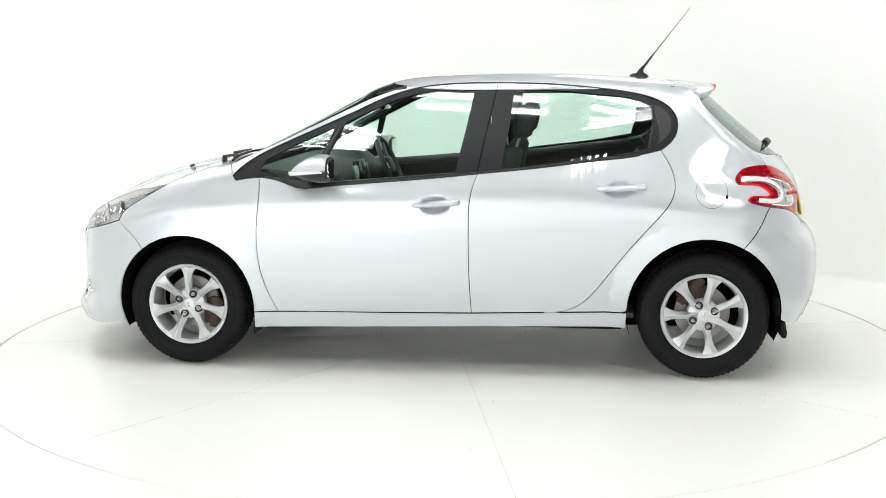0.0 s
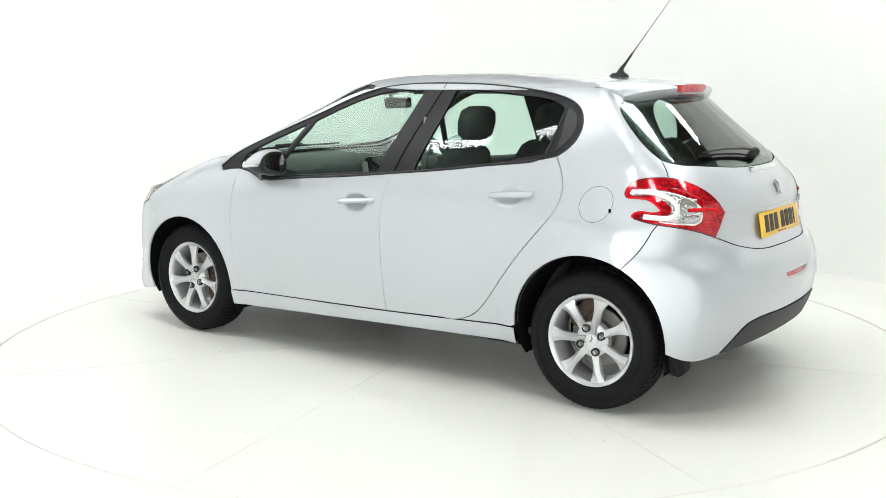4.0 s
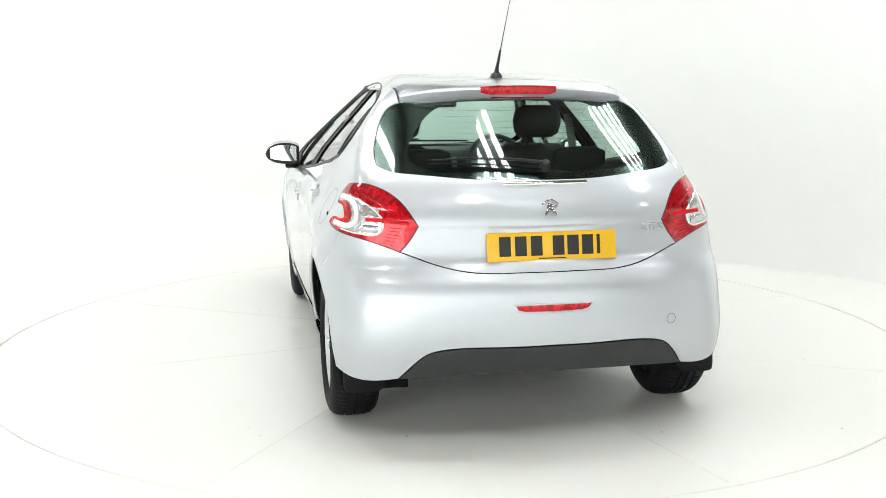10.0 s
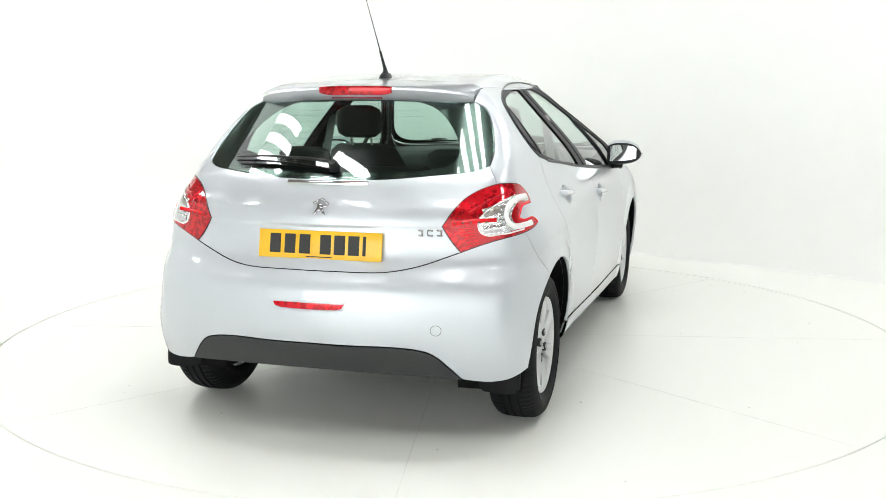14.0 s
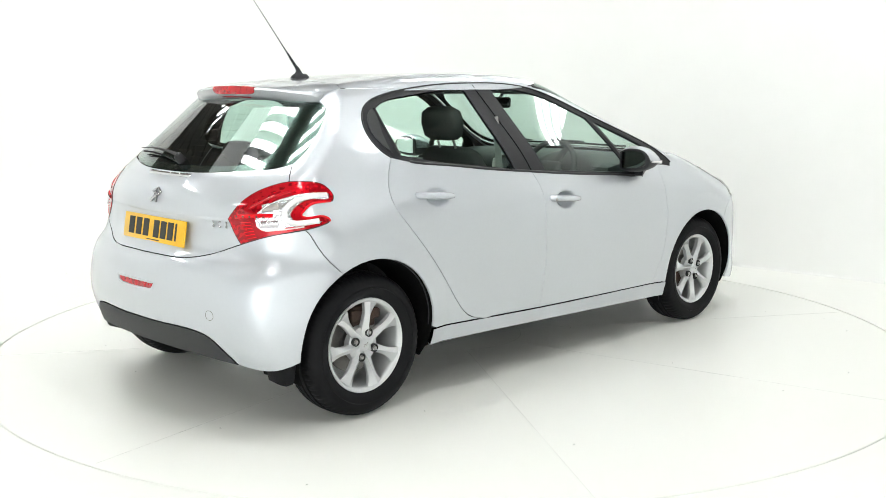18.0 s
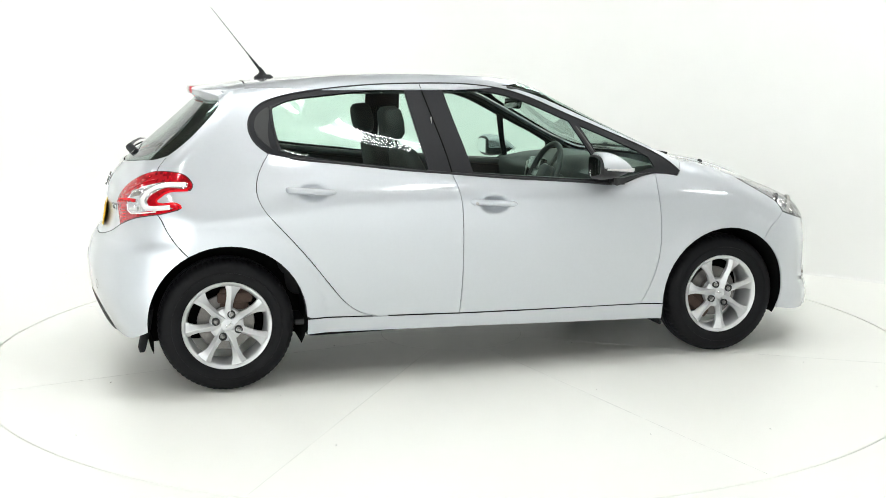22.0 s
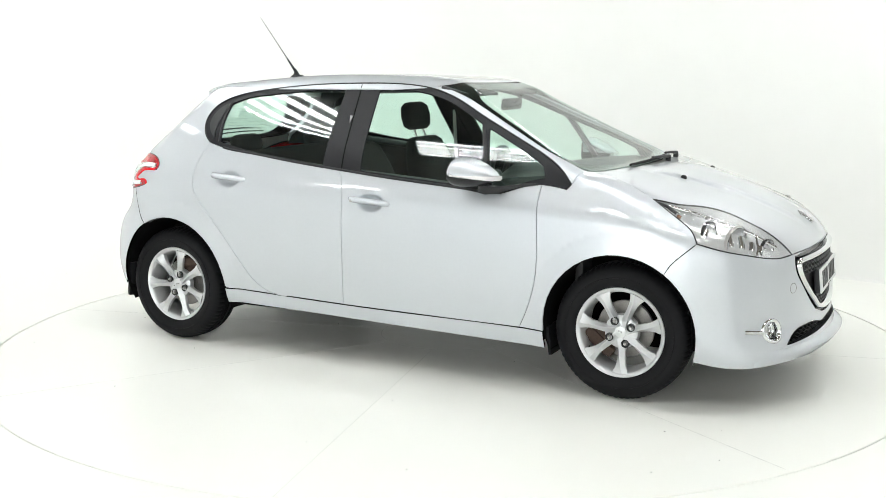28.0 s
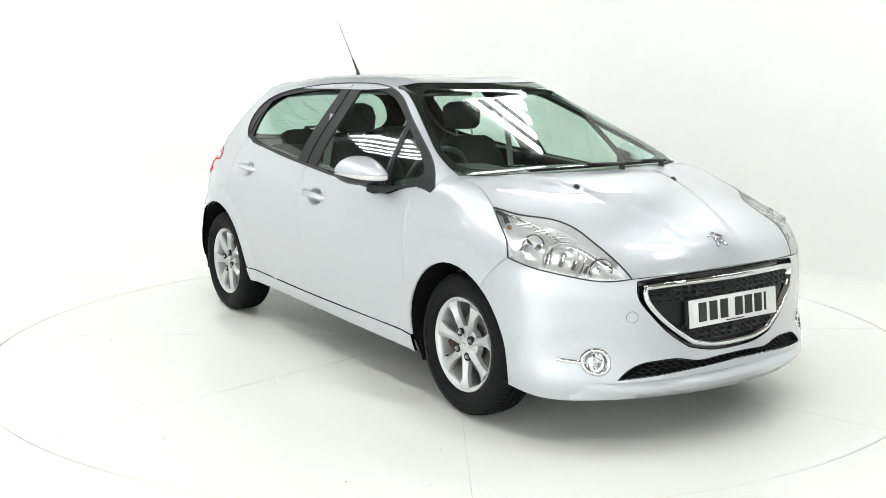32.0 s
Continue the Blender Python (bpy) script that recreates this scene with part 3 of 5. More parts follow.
TAIL_FOOT = curve((-1.715, 0.565, 0.768), (-1.675, 0.645, 0.797), (-1.60, 0.735, 0.822), (-1.52, 0.785, 0.836), (-1.465, 0.80, 0.850))
TAIL_HOOK = curve((-1.465, 0.80, 0.850), (-1.451, 0.80, 0.862), (-1.462, 0.797, 0.876), (-1.50, 0.787, 0.882), (-1.548, 0.772, 0.882), (-1.561, 0.764, 0.890),
                  (-1.543, 0.762, 0.912), (-1.512, 0.759, 0.930), (-1.467, 0.762, 0.936), (-1.407, 0.769, 0.936), gap=0.009)
TAIL_UP = curve((-1.407, 0.769, 0.936), (-1.396, 0.762, 0.952), (-1.405, 0.745, 0.98), (-1.43, 0.732, 1.003), (-1.475, 0.714, 1.016), (-1.548, 0.667, 1.018), gap=0.014)
GATE_FOOT = curve((-1.715, 0.565, 0.768), (-1.765, 0.446, 0.725), (-1.812, 0.305, 0.69), (-1.83, 0.15, 0.683), (-1.835, 0.0, 0.682))
TAIL_SEAM = curve((-1.548, 0.79, 0.828), (-1.511, 0.825, 0.744), tuple(S(-1.262 + 0.357 * math.cos(radians(118)), 0.330 + 0.357 * math.sin(radians(118)))))
QUARTER_ARCH = arch(-1.262, 0.357, 0.330, 0.8, 118, 16)
TAIL_ARCH = arch(-1.262, 0.357, 0.330, 118, 184, 11)
TAIL_BASE = curve(tuple(TAIL_ARCH[-1]), (-1.68, 0.70, 0.275), (-1.75, 0.58, 0.283))
VALANCE = curve((-1.75, 0.58, 0.283), (-1.79, 0.53, 0.345), (-1.825, 0.475, 0.392), (-1.85, 0.43, 0.403), (-1.885, 0.2, 0.410), (-1.892, 0.0, 0.411))
VALANCE_FOOT = curve((-1.75, 0.58, 0.283), (-1.79, 0.45, 0.29), (-1.83, 0.2, 0.298), (-1.84, 0.0, 0.30))
TAIL_FOOT_OUT = TAIL_FOOT[np.argmin(np.linalg.norm(TAIL_FOOT - TAIL_SEAM[0], axis=1)):]
TAIL_FOOT_IN = TAIL_FOOT[:np.argmin(np.linalg.norm(TAIL_FOOT - TAIL_SEAM[0], axis=1)) + 1]

# glass outlines on the flank
GLASS_FRONT = shut(join(curve((-0.08, 0.984), (-0.115, 1.18), (-0.145, 1.372)), curve((-0.145, 1.372), (-0.03, 1.374), (0.12, 1.358), (0.275, 1.314), (0.385, 1.265), (0.490, 1.215)),
                        curve((0.490, 1.215), (0.545, 1.08), (0.605, 0.93)), curve((0.605, 0.93), (0.31, 0.951), (-0.08, 0.984))))
GLASS_TRI = shut(join(curve((0.542, 1.192), (0.665, 1.136), (0.77, 1.086), (0.868, 1.032)), curve((0.868, 1.032), (0.888, 0.982)), curve((0.888, 0.982), (0.79, 0.958), (0.72, 0.93), (0.645, 0.928)),
                      curve((0.645, 0.928), (0.60, 1.04), (0.542, 1.192))))
GLASS_REAR = shut(join(curve((-0.305, 1.0), (-0.33, 1.19), (-0.347, 1.374)), curve((-0.347, 1.374), (-0.525, 1.37), (-0.80, 1.346), (-0.94, 1.325), (-1.012, 1.295)),
                       curve((-1.012, 1.295), (-1.01, 1.19), (-0.99, 1.10)), curve((-0.99, 1.10), (-0.775, 1.060), (-0.5, 1.026), (-0.305, 1.0))))

FLANK_LOOP = shut(join(DLO_TOP, PILLAR_SEAM, curve((1.06, 0.675, 1.01), (0.985, 0.675, 1.035)), SCREEN_SIDE[::-1], ROOF_SIDE, SPOILER_SIDE, GLASS_SIDE, GATE_SIDE, TAIL_UP[::-1], TAIL_HOOK[::-1], TAIL_FOOT_OUT[::-1],
                       TAIL_SEAM, QUARTER_ARCH[::-1], curve(SILL_REAR, (-0.6, 0.318), (-0.51, 0.315)), DOOR_REAR[np.argmin(np.abs(DOOR_REAR[:, 0] + 0.51)):0:-1]))
WING_LOOP = shut(join(DLO_TIP, belt(1.005, 0.883), DOOR_FRONT, curve((0.797, 0.292), SILL_FRONT), WING_ARCH, NOSE_SEAM[::-1], LAMP_REAR, HOOD_SIDE[::-1], PILLAR_SEAM[::-1]))
FRONT_DOOR_LOOP = shut(join(belt(0.883, -0.19), SPLIT, DOOR_FOOT[::-1], DOOR_FRONT[::-1]))
REAR_DOOR_LOOP = shut(join(belt(-0.19, -1.05), DOOR_REAR, SPLIT[::-1]))
DLO_LOOP = shut(join(DLO_TOP, DLO_TIP, belt(1.005, -1.05)))
SILL_LOOP = shut(join(curve(SILL_REAR, (-0.6, 0.318), (-0.51, 0.315), (-0.164, 0.305), (0.3, 0.298), (0.797, 0.292), SILL_FRONT), curve(SILL_FRONT, (0.922, 0.205)),
                      curve((0.922, 0.205), (0.3, 0.222), (-0.3, 0.237), (-0.905, 0.246)), curve((-0.905, 0.246), SILL_REAR)))
HEADLAMP_LOOP = shut(join(LAMP_TOP, LAMP_FOOT, LAMP_REAR))
TAILLAMP_LOOP = shut(join(TAIL_IN, TAIL_LOW, TAIL_FOOT, TAIL_HOOK, TAIL_UP))


def front_line(*pts):
    """A line on the nose by its front view (y, z)."""
    return curve(*[tuple(cast([(0.9, y, z)], [(1.0, 0.0, 0.0)], 1.5)[0]) for y, z in pts])


def rear_line(*pts):
    return curve(*[tuple(cast([(-0.9, y, z)], [(-1.0, 0.0, 0.0)], 1.5)[0]) for y, z in pts])


GRILLE_LOOP = both_sides(join(front_line((0.0, 0.668), (0.2, 0.667), (0.35, 0.662), (0.458, 0.652)), front_line((0.458, 0.652), (0.462, 0.60), (0.42, 0.53), (0.35, 0.455), (0.24, 0.378)),
                              front_line((0.24, 0.378), (0.15, 0.358), (0.0, 0.350))))
CHROME_LOOP = both_sides(join(front_line((0.0, 0.636), (0.2, 0.636), (0.33, 0.634), (0.43, 0.627)), front_line((0.43, 0.627), (0.432, 0.60), (0.40, 0.537), (0.335, 0.474), (0.225, 0.398)),
                              front_line((0.225, 0.398), (0.15, 0.381), (0.0, 0.374))))
INTAKE_LOOP = both_sides(join(front_line((0.0, 0.326), (0.12, 0.323), (0.205, 0.321), (0.29, 0.337), (0.38, 0.337), (0.46, 0.328), (0.51, 0.305), (0.548, 0.274)),
                              front_line((0.548, 0.274), (0.45, 0.281), (0.25, 0.294), (0.0, 0.303))))


def ring_line(y, z, ry, rz, rear=False, n=24):
    pts = [(y + ry * math.cos(2 * math.pi * k / n), z + rz * math.sin(2 * math.pi * k / n)) for k in range(n)]
    o = [(-0.9 if rear else 0.9, a, b) for a, b in pts]
    return cast(o, [(-1.0 if rear else 1.0, 0.0, 0.0)] * n, 1.5)


FOG_LOOP = ring_line(0.612, 0.345, 0.050, 0.052)
NOSE_LOOP = both_sides(join(HOOD_NOSE[::-1], LAMP_FOOT, NOSE_SEAM, NOSE_ARCH, NOSE_FOOT))
HOOD_LOOP = both_sides(join(HOOD_REAR[::-1], HOOD_SIDE, LAMP_TOP, HOOD_NOSE))
SCREEN_LOOP = both_sides(join(SCREEN_HEAD[::-1], SCREEN_SIDE, SCREEN_FOOT))
COWL_LOOP = both_sides(join(SCREEN_FOOT[::-1], curve((0.985, 0.675, 1.035), (1.06, 0.675, 1.01)), HOOD_REAR))
ROOF_LOOP = both_sides(join(SCREEN_HEAD[::-1], ROOF_SIDE, SPOILER_SEAM))
BACKGLASS_LOOP = both_sides(join(GLASS_HEAD[::-1], GLASS_SIDE, GLASS_FOOT))
GATE_LOOP = both_sides(join(GLASS_FOOT[::-1], GATE_SIDE, TAIL_IN, TAIL_LOW, GATE_FOOT))
TAIL_LOOP = both_sides(join(GATE_FOOT[::-1], TAIL_FOOT_IN, TAIL_SEAM, TAIL_ARCH, TAIL_BASE, VALANCE))
VALANCE_LOOP = both_sides(join(VALANCE[::-1], VALANCE_FOOT))
FOGREAR_LOOP = shut(join(rear_line((0.158, 0.578), (0.0, 0.579), (-0.158, 0.578)), rear_line((-0.158, 0.578), (-0.145, 0.555), (-0.115, 0.546)), rear_line((-0.115, 0.546), (0.0, 0.544), (0.115, 0.546)),
                         rear_line((0.115, 0.546), (0.145, 0.555), (0.158, 0.578))))

# ---- painted panels ----
doors = {}
hood = skin("bonnet", [HOOD_LOOP], "hood", PAINT, car, "silver bonnet with soft twin ridges", fine=0.026)
roof = skin("roof", [ROOF_LOOP], "flank", PAINT, car, lining=HEADLINER)
front_bumper = skin("front_bumper", [NOSE_LOOP, GRILLE_LOOP, INTAKE_LOOP, FOG_LOOP, FOG_LOOP * (1, -1, 1)], "nose", PAINT, car, fine=0.026)
PLATE_DISH = [(-1.8, y, z) for y in np.linspace(-0.56, 0.56, 41) for z in np.concatenate([np.linspace(0.68, 0.83, 9), np.linspace(0.845, 0.88, 7)])]
tailgate = skin("tailgate", [GATE_LOOP], "tail", PAINT, car, fine=0.026, dense=PLATE_DISH)
rear_bumper = skin("rear_bumper", [TAIL_LOOP, FOGREAR_LOOP], "tail", PAINT, car, fine=0.026)
valance = skin("valance", [VALANCE_LOOP], "tail", PLASTIC, car, "dark grey plastic lower bumper valance", offset=0.003)
skin("windscreen", [SCREEN_LOOP], "flank", SCREEN_GLASS, car, "green-tinted windscreen glass", offset=-0.0015, flange=0.004, gap=0.0015, fine=0.014)
skin("scuttle_panel", [COWL_LOOP], "flank", BLACK, car, "black plastic scuttle panel below the windscreen", offset=-0.012, fine=0.02)
skin("rear_window", [BACKGLASS_LOOP], "tail", REAR_GLASS, car, "dark green-tinted tailgate glass", offset=-0.002, flange=0.004, gap=0.004, fine=0.014)
for side in (1, -1):
    skin("body_side", [FLANK_LOOP], "flank", PAINT, car, lining=CABIN_PLASTIC, side=side, fine=0.019)
    skin("front_wing", [WING_LOOP], "flank", PAINT, car, side=side, fine=0.019)
    front_door = skin("front_door", [FRONT_DOOR_LOOP], "flank", PAINT, car, lining=CABIN_PLASTIC, side=side, fine=0.019, dense=handle_points(*HANDLES[0]))
    rear_door = skin("rear_door", [REAR_DOOR_LOOP], "flank", PAINT, car, lining=CABIN_PLASTIC, side=side, fine=0.019, dense=handle_points(*HANDLES[1]))
    doors[side] = (front_door, rear_door)
    skin("sill", [SILL_LOOP], "flank", PAINT, car, side=side, offset=0.004)
    skin("window_surround", [DLO_LOOP, GLASS_FRONT, GLASS_TRI, GLASS_REAR], "flank", SATIN, car, "satin black window surround and pillars", side=side, offset=-0.003, fine=0.024)
    for name, loop in (("front_door_glass", GLASS_FRONT), ("quarter_light", GLASS_TRI), ("rear_door_glass", GLASS_REAR)):
        skin(name, [loop], "flank", SIDE_GLASS, car, "green-tinted side glass", side=side, offset=-0.009, flange=0, gap=-0.003)


# ---- wheels ----
def wheel_at(name, x, y, turn, twin=None):
    """One wheel; the face looks along +y before the turn. Twins share the meshes."""
    m = pose(x, y, 0.311, 0, turn[0], turn[1])
    if twin:
        return copy_thing(twin, m)
    rim = [(0.190, -0.175), (0.196, -0.17), (0.186, -0.14), (0.174, -0.10), (0.176, -0.05), (0.181, -0.022), (0.184, -0.010), (0.189, -0.003), (0.197, 0.001), (0.203, 0.004), (0.206, -0.002), (0.201, -0.007), (0.190, -0.02), (0.182, -0.05), (0.180, -0.10), (0.190, -0.14), (0.199, -0.17)]
    w = part("wheel", lathe(rim, 72, closed=True), ALLOY, car, "silver seven-spoke alloy wheel on a black tyre")
    w.matrix_basis = m
    # tyre with shoulder cuts and three round grooves
    prof = [(0.200, -0.004), (0.215, 0.010), (0.236, 0.019), (0.262, 0.021), (0.284, 0.013), (0.297, 0.001), (0.3045, -0.012), (0.3085, -0.030), (0.3095, -0.042), (0.303, -0.044), (0.303, -0.052), (0.3105, -0.054),
            (0.311, -0.074), (0.304, -0.076), (0.304, -0.086), (0.311, -0.088), (0.3105, -0.108), (0.303, -0.110), (0.303, -0.118), (0.3095, -0.120), (0.3085, -0.132), (0.3045, -0.150), (0.297, -0.163), (0.284, -0.175), (0.262, -0.183), (0.236, -0.181), (0.215, -0.172), (0.200, -0.158)]
    bm, rings, n = bmesh.new(), [], 216
    for k in range(n):
        a, ring = 2 * math.pi * k / n, []
        for i, (r, s) in enumerate(prof):
            if k % 3 == 0 and i in (5, 6, 7, 8, 19, 20, 21, 22):
                r -= 0.0035
            ring.append(bm.verts.new((r * math.cos(a), s, r * math.sin(a))))
        rings.append(ring)
    for k in range(n):
        p, q = rings[k], rings[(k + 1) % n]
        for i in range(len(prof) - 1):
            bm.faces.new((p[i], p[i + 1], q[i + 1], q[i]))
    part("tyre", bm, RUBBER, w, "black rubber road tyre with worn clean sidewall", smooth=35)
    part("tyre_ring", lathe([(0.2475, 0.0185), (0.2485, 0.0222), (0.2505, 0.0222), (0.2515, 0.0195)], 96), RUBBER, w)
    # spokes: twisted wedges with a sharp crease, broad at the rim
    secs = []
    for u in np.linspace(0, 1, 13):
        r = 0.026 + 0.162 * u
        lean = radians(4) * (u - 1)
        wide = 0.046 - 0.013 * math.sin(math.pi * min(1, u * 1.1)) + 0.026 * max(0.0, (u - 0.62) / 0.38) ** 2
        deep = 0.036 - 0.014 * u
        face = -0.001 - 0.011 * (1 - u) ** 2
        ridge = 0.34 - 0.50 * u
        ring = []
        for tq, h in ((-0.5, -deep), (-0.5, -0.012 + 0.008 * u), (ridge - 0.03, 0.006), (ridge + 0.03, 0.006), (0.5, -0.020 + 0.014 * u), (0.5, -deep)):
            c, s2 = math.cos(lean), math.sin(lean)
            px, pz = r, tq * wide
            if u > 0.9:
                px = math.sqrt(max(r * r - pz * pz, 0.0001))
            ring.append((px * c - pz * s2, face + h, px * s2 + pz * c))
        secs.append(ring)
    spoke = part("spoke", loft(secs), ALLOY, w, smooth=16)
    spoke_mesh = spoke.data
    for k in range(1, 7):
        o = new("spoke", spoke_mesh)
        o.parent = w
        o.matrix_basis = pose(0, 0, 0, 0, 360 / 7 * k, 0)
    part("hub", lathe([(0.0005, -0.014), (0.034, -0.0145), (0.066, -0.017), (0.076, -0.024), (0.080, -0.05), (0.0005, -0.05)], 48), ALLOY, w)
    cap = part("hub_cap", lathe([(0.0005, -0.007), (0.020, -0.0075), (0.027, -0.010), (0.0285, -0.022)], 40), ALLOY, w, "pale silver round hub cap")
    emblem = bmesh.new()
    for at, size, a in (((0, -0.0065, 0.004), (0.007, 0.003, 0.022), 20), ((0.005, -0.0065, 0.010), (0.016, 0.003, 0.005), -30), ((-0.005, -0.0065, -0.004), (0.012, 0.003, 0.004), 35)):
        block(size, at, (0, a, 0), 0.001, 1, emblem)
    part("emblem", emblem, CHROME, cap)
    for k in range(4):
        a = radians(12 + 90 * k)
        well = part("bolt_well", lathe([(0.0185, -0.022), (0.0185, -0.009), (0.0145, -0.008), (0.0135, -0.0105), (0.0130, -0.016), (0.0005, -0.016)], 20), PLASTIC, w, "dark bolt well")
        well.matrix_basis = pose(0.055 * math.cos(a), 0.007, 0.055 * math.sin(a))
        b = part("wheel_bolt", lathe([(0.0005, -0.004), (0.006, -0.004), (0.0085, -0.007), (0.0085, -0.0145), (0.0105, -0.0155), (0.0105, -0.022)], 12), STEEL, w, "steel wheel bolt")
        b.matrix_basis = pose(0.055 * math.cos(a), 0.007, 0.055 * math.sin(a))
    part("tyre_valve", tube([(0.172, -0.03, 0.03), (0.160, -0.012, 0.028)], 0.0035), RUBBER, w, "black rubber tyre valve")
    part("brake_disc", lathe([(0.0005, -0.075), (0.075, -0.075), (0.078, -0.085), (0.130, -0.085), (0.132, -0.090), (0.130, -0.105), (0.0005, -0.105)], 64), DISC_STEEL, w, "grey steel brake disc", smooth=30)
    calm = bmesh.new()
    block((0.10, 0.055, 0.13), (0.115, -0.085, 0.02), (0, 10, 0), 0.015, 2, calm)
    block((0.05, 0.03, 0.16), (0.125, -0.060, 0.02), (0, 10, 0), 0.01, 2, calm)
    part("brake_caliper", calm, CAST, w, "brown cast brake caliper")
    return w


wheel_lf = wheel_at("wheel", FRONT_AXLE, 0.802, (166.1, 0))
wheel_at("wheel", REAR_AXLE, 0.802, (307.2, 0), wheel_lf)
wheel_at("wheel", FRONT_AXLE, -0.802, (39.7, 180), wheel_lf)
wheel_at("wheel", REAR_AXLE, -0.802, (259.5, 180), wheel_lf)

# ---- wheel housings, underbody, flaps ----
for side in (1, -1):
    for axle, r, z in ((1.265, 0.352, 0.320), (-1.262, 0.362, 0.330)):
        rows = []
        for a in np.linspace(-22, 202, 33):
            c, s = axle + r * math.cos(radians(a)), z + r * math.sin(radians(a))
            edge = float(half_width(np.array([c]), np.array([s]))[0]) - 0.016
            rows.append([(c, side * edge, s), (c, side * (edge - 0.03), s + 0.004), (c, side * 0.52, s)])
        bm = loft(rows, caps=False, closed=False)
        back = [bm.verts.new((axle + r * math.cos(radians(a)), side * 0.52, z + r * math.sin(radians(a)))) for a in np.linspace(-22, 202, 33)]
        bm.faces.new(back)
        part("wheel_arch_liner", bm, DARK, car, "black plastic wheel arch liner")
flap_side = ((-1.590, 0.40), (-1.600, 0.34), (-1.614, 0.28), (-1.630, 0.225), (-1.642, 0.203), (-1.662, 0.202), (-1.667, 0.225), (-1.655, 0.28), (-1.640, 0.34), (-1.620, 0.40))
for side in (1, -1):
    secs = [[(-1.63 + (x + 1.63) * k, side * y, 0.40 + (z - 0.40) * m) for x, z in flap_side] for y, k, m in ((0.62, 0.5, 0.90), (0.64, 0.85, 0.98), (0.73, 1.0, 1.0), (0.762, 0.9, 0.99), (0.778, 0.7, 0.96), (0.784, 0.4, 0.92))]
    part("mud_flap", loft(secs), RUBBER, car, "black rubber rear mud flap", smooth=50)
    part("mud_flap", loft([[(x + dx, side * y, z) for dx, y in ((0.008, 0.62), (0.008, 0.80 - 0.01 * k), (-0.004, 0.805 - 0.01 * k), (-0.004, 0.62))] for k, (x, z) in enumerate(((0.925, 0.30), (0.925, 0.24), (0.932, 0.165)))]), RUBBER, car, "small black rubber front mud flap")
bm = bmesh.new()
block((1.80, 1.50, 0.05), (0.0, 0, 0.245), bevel=0.02, bm=bm)
block((0.75, 0.98, 0.10), (1.45, 0, 0.26), bevel=0.03, bm=bm)
block((0.62, 0.90, 0.12), (-1.34, 0, 0.36), bevel=0.04, bm=bm)
part("underbody", bm, DARK, car, "dark underbody pan")
bm = tube([(0.9, -0.12, 0.21), (0.2, -0.10, 0.20), (-0.8, -0.15, 0.21), (-1.2, -0.35, 0.32), (-1.5, -0.38, 0.40)], 0.028, 10)
block((0.36, 0.24, 0.13), (-1.50, -0.36, 0.41), (0, 0, 8), 0.05, 3, bm)
part("exhaust", bm, DARK, car, "dark steel exhaust pipe and silencer")
part("rear_axle_beam", tube([(-1.22, 0.62, 0.27), (-1.12, 0.5, 0.25), (-1.12, -0.5, 0.25), (-1.22, -0.62, 0.27)], 0.035, 10), DARK, car)
part("engine_bay", block((0.62, 1.0, 0.42), (1.48, 0, 0.52), bevel=0.05), DARK, car, "dark engine bay block behind the grille")

# ---- spoiler with the high brake lamp ----
def roof_z(x, y):
    return float(cast([(x, y, 1.15)], [(0.0, 0.0, 1.0)], 0.5)[0, 2])


secs = []
for y in np.linspace(-0.487, 0.487, 31):
    u = (y / 0.487) ** 2
    xl, zl = -1.372 + 0.085 * u + 0.035 * u ** 4, 1.392 - 0.024 * u - 0.012 * u ** 4
    head = cast([(-0.9, y, 1.335 - 0.02 * u)], [(-1.0, 0.0, 0.0)], 1.0)[0]
    secs.append([(-1.117 - 0.012 * u, y, roof_z(-1.117 - 0.012 * u, y) + 0.0005), (-1.18, y, roof_z(-1.18, y) + 0.001), (-1.25 + 0.02 * u, y, (roof_z(-1.18, y) + zl) / 2 + 0.004), (xl + 0.03, y, zl + 0.0055),
                 (xl + 0.006, y, zl), (xl, y, zl - 0.008), (xl + 0.012, y, zl - 0.036), (xl + 0.022, y, zl - 0.043), (head[0] + 0.012, y, 1.338 - 0.02 * u), (-1.15, y, 1.33 - 0.02 * u)])
spoiler = part("spoiler", loft(secs), PAINT, car, "silver roof spoiler above the rear window", smooth=45)
secs = []
for y in np.linspace(-0.163, 0.163, 17):
    u = (y / 0.163) ** 2
    xl, zl, e = -1.372 + 0.085 * (y / 0.487) ** 2, 1.392 - 0.024 * (y / 0.487) ** 2, 1 - 0.35 * u ** 4
    secs.append([(xl + 0.02, y, zl + 0.006 * e), (xl - 0.002, y, zl + 0.005 * e), (xl - 0.006, y, zl - 0.010), (xl + 0.001, y, zl - 0.032 * e), (xl + 0.02, y, zl - 0.032 * e)])
part("high_brake_lamp", loft(secs), RED, spoiler, "red high-level brake lamp strip", smooth=50)
# Solid red strip models the brake lamp's reflection in the rear glass.
secs = []
for y in np.linspace(-0.115, 0.115, 9):
    xl, zl = -1.352 + 0.06 * (y / 0.487) ** 2, 1.352 - 0.02 * (y / 0.487) ** 2
    secs.append([(xl + 0.02, y, zl), (xl, y, zl), (xl + 0.004, y, zl - 0.007), (xl + 0.02, y, zl - 0.007)])
part("brake_lamp_reflection", loft(secs), RED, spoiler, "red strip standing in for the brake lamp reflection in the glass")

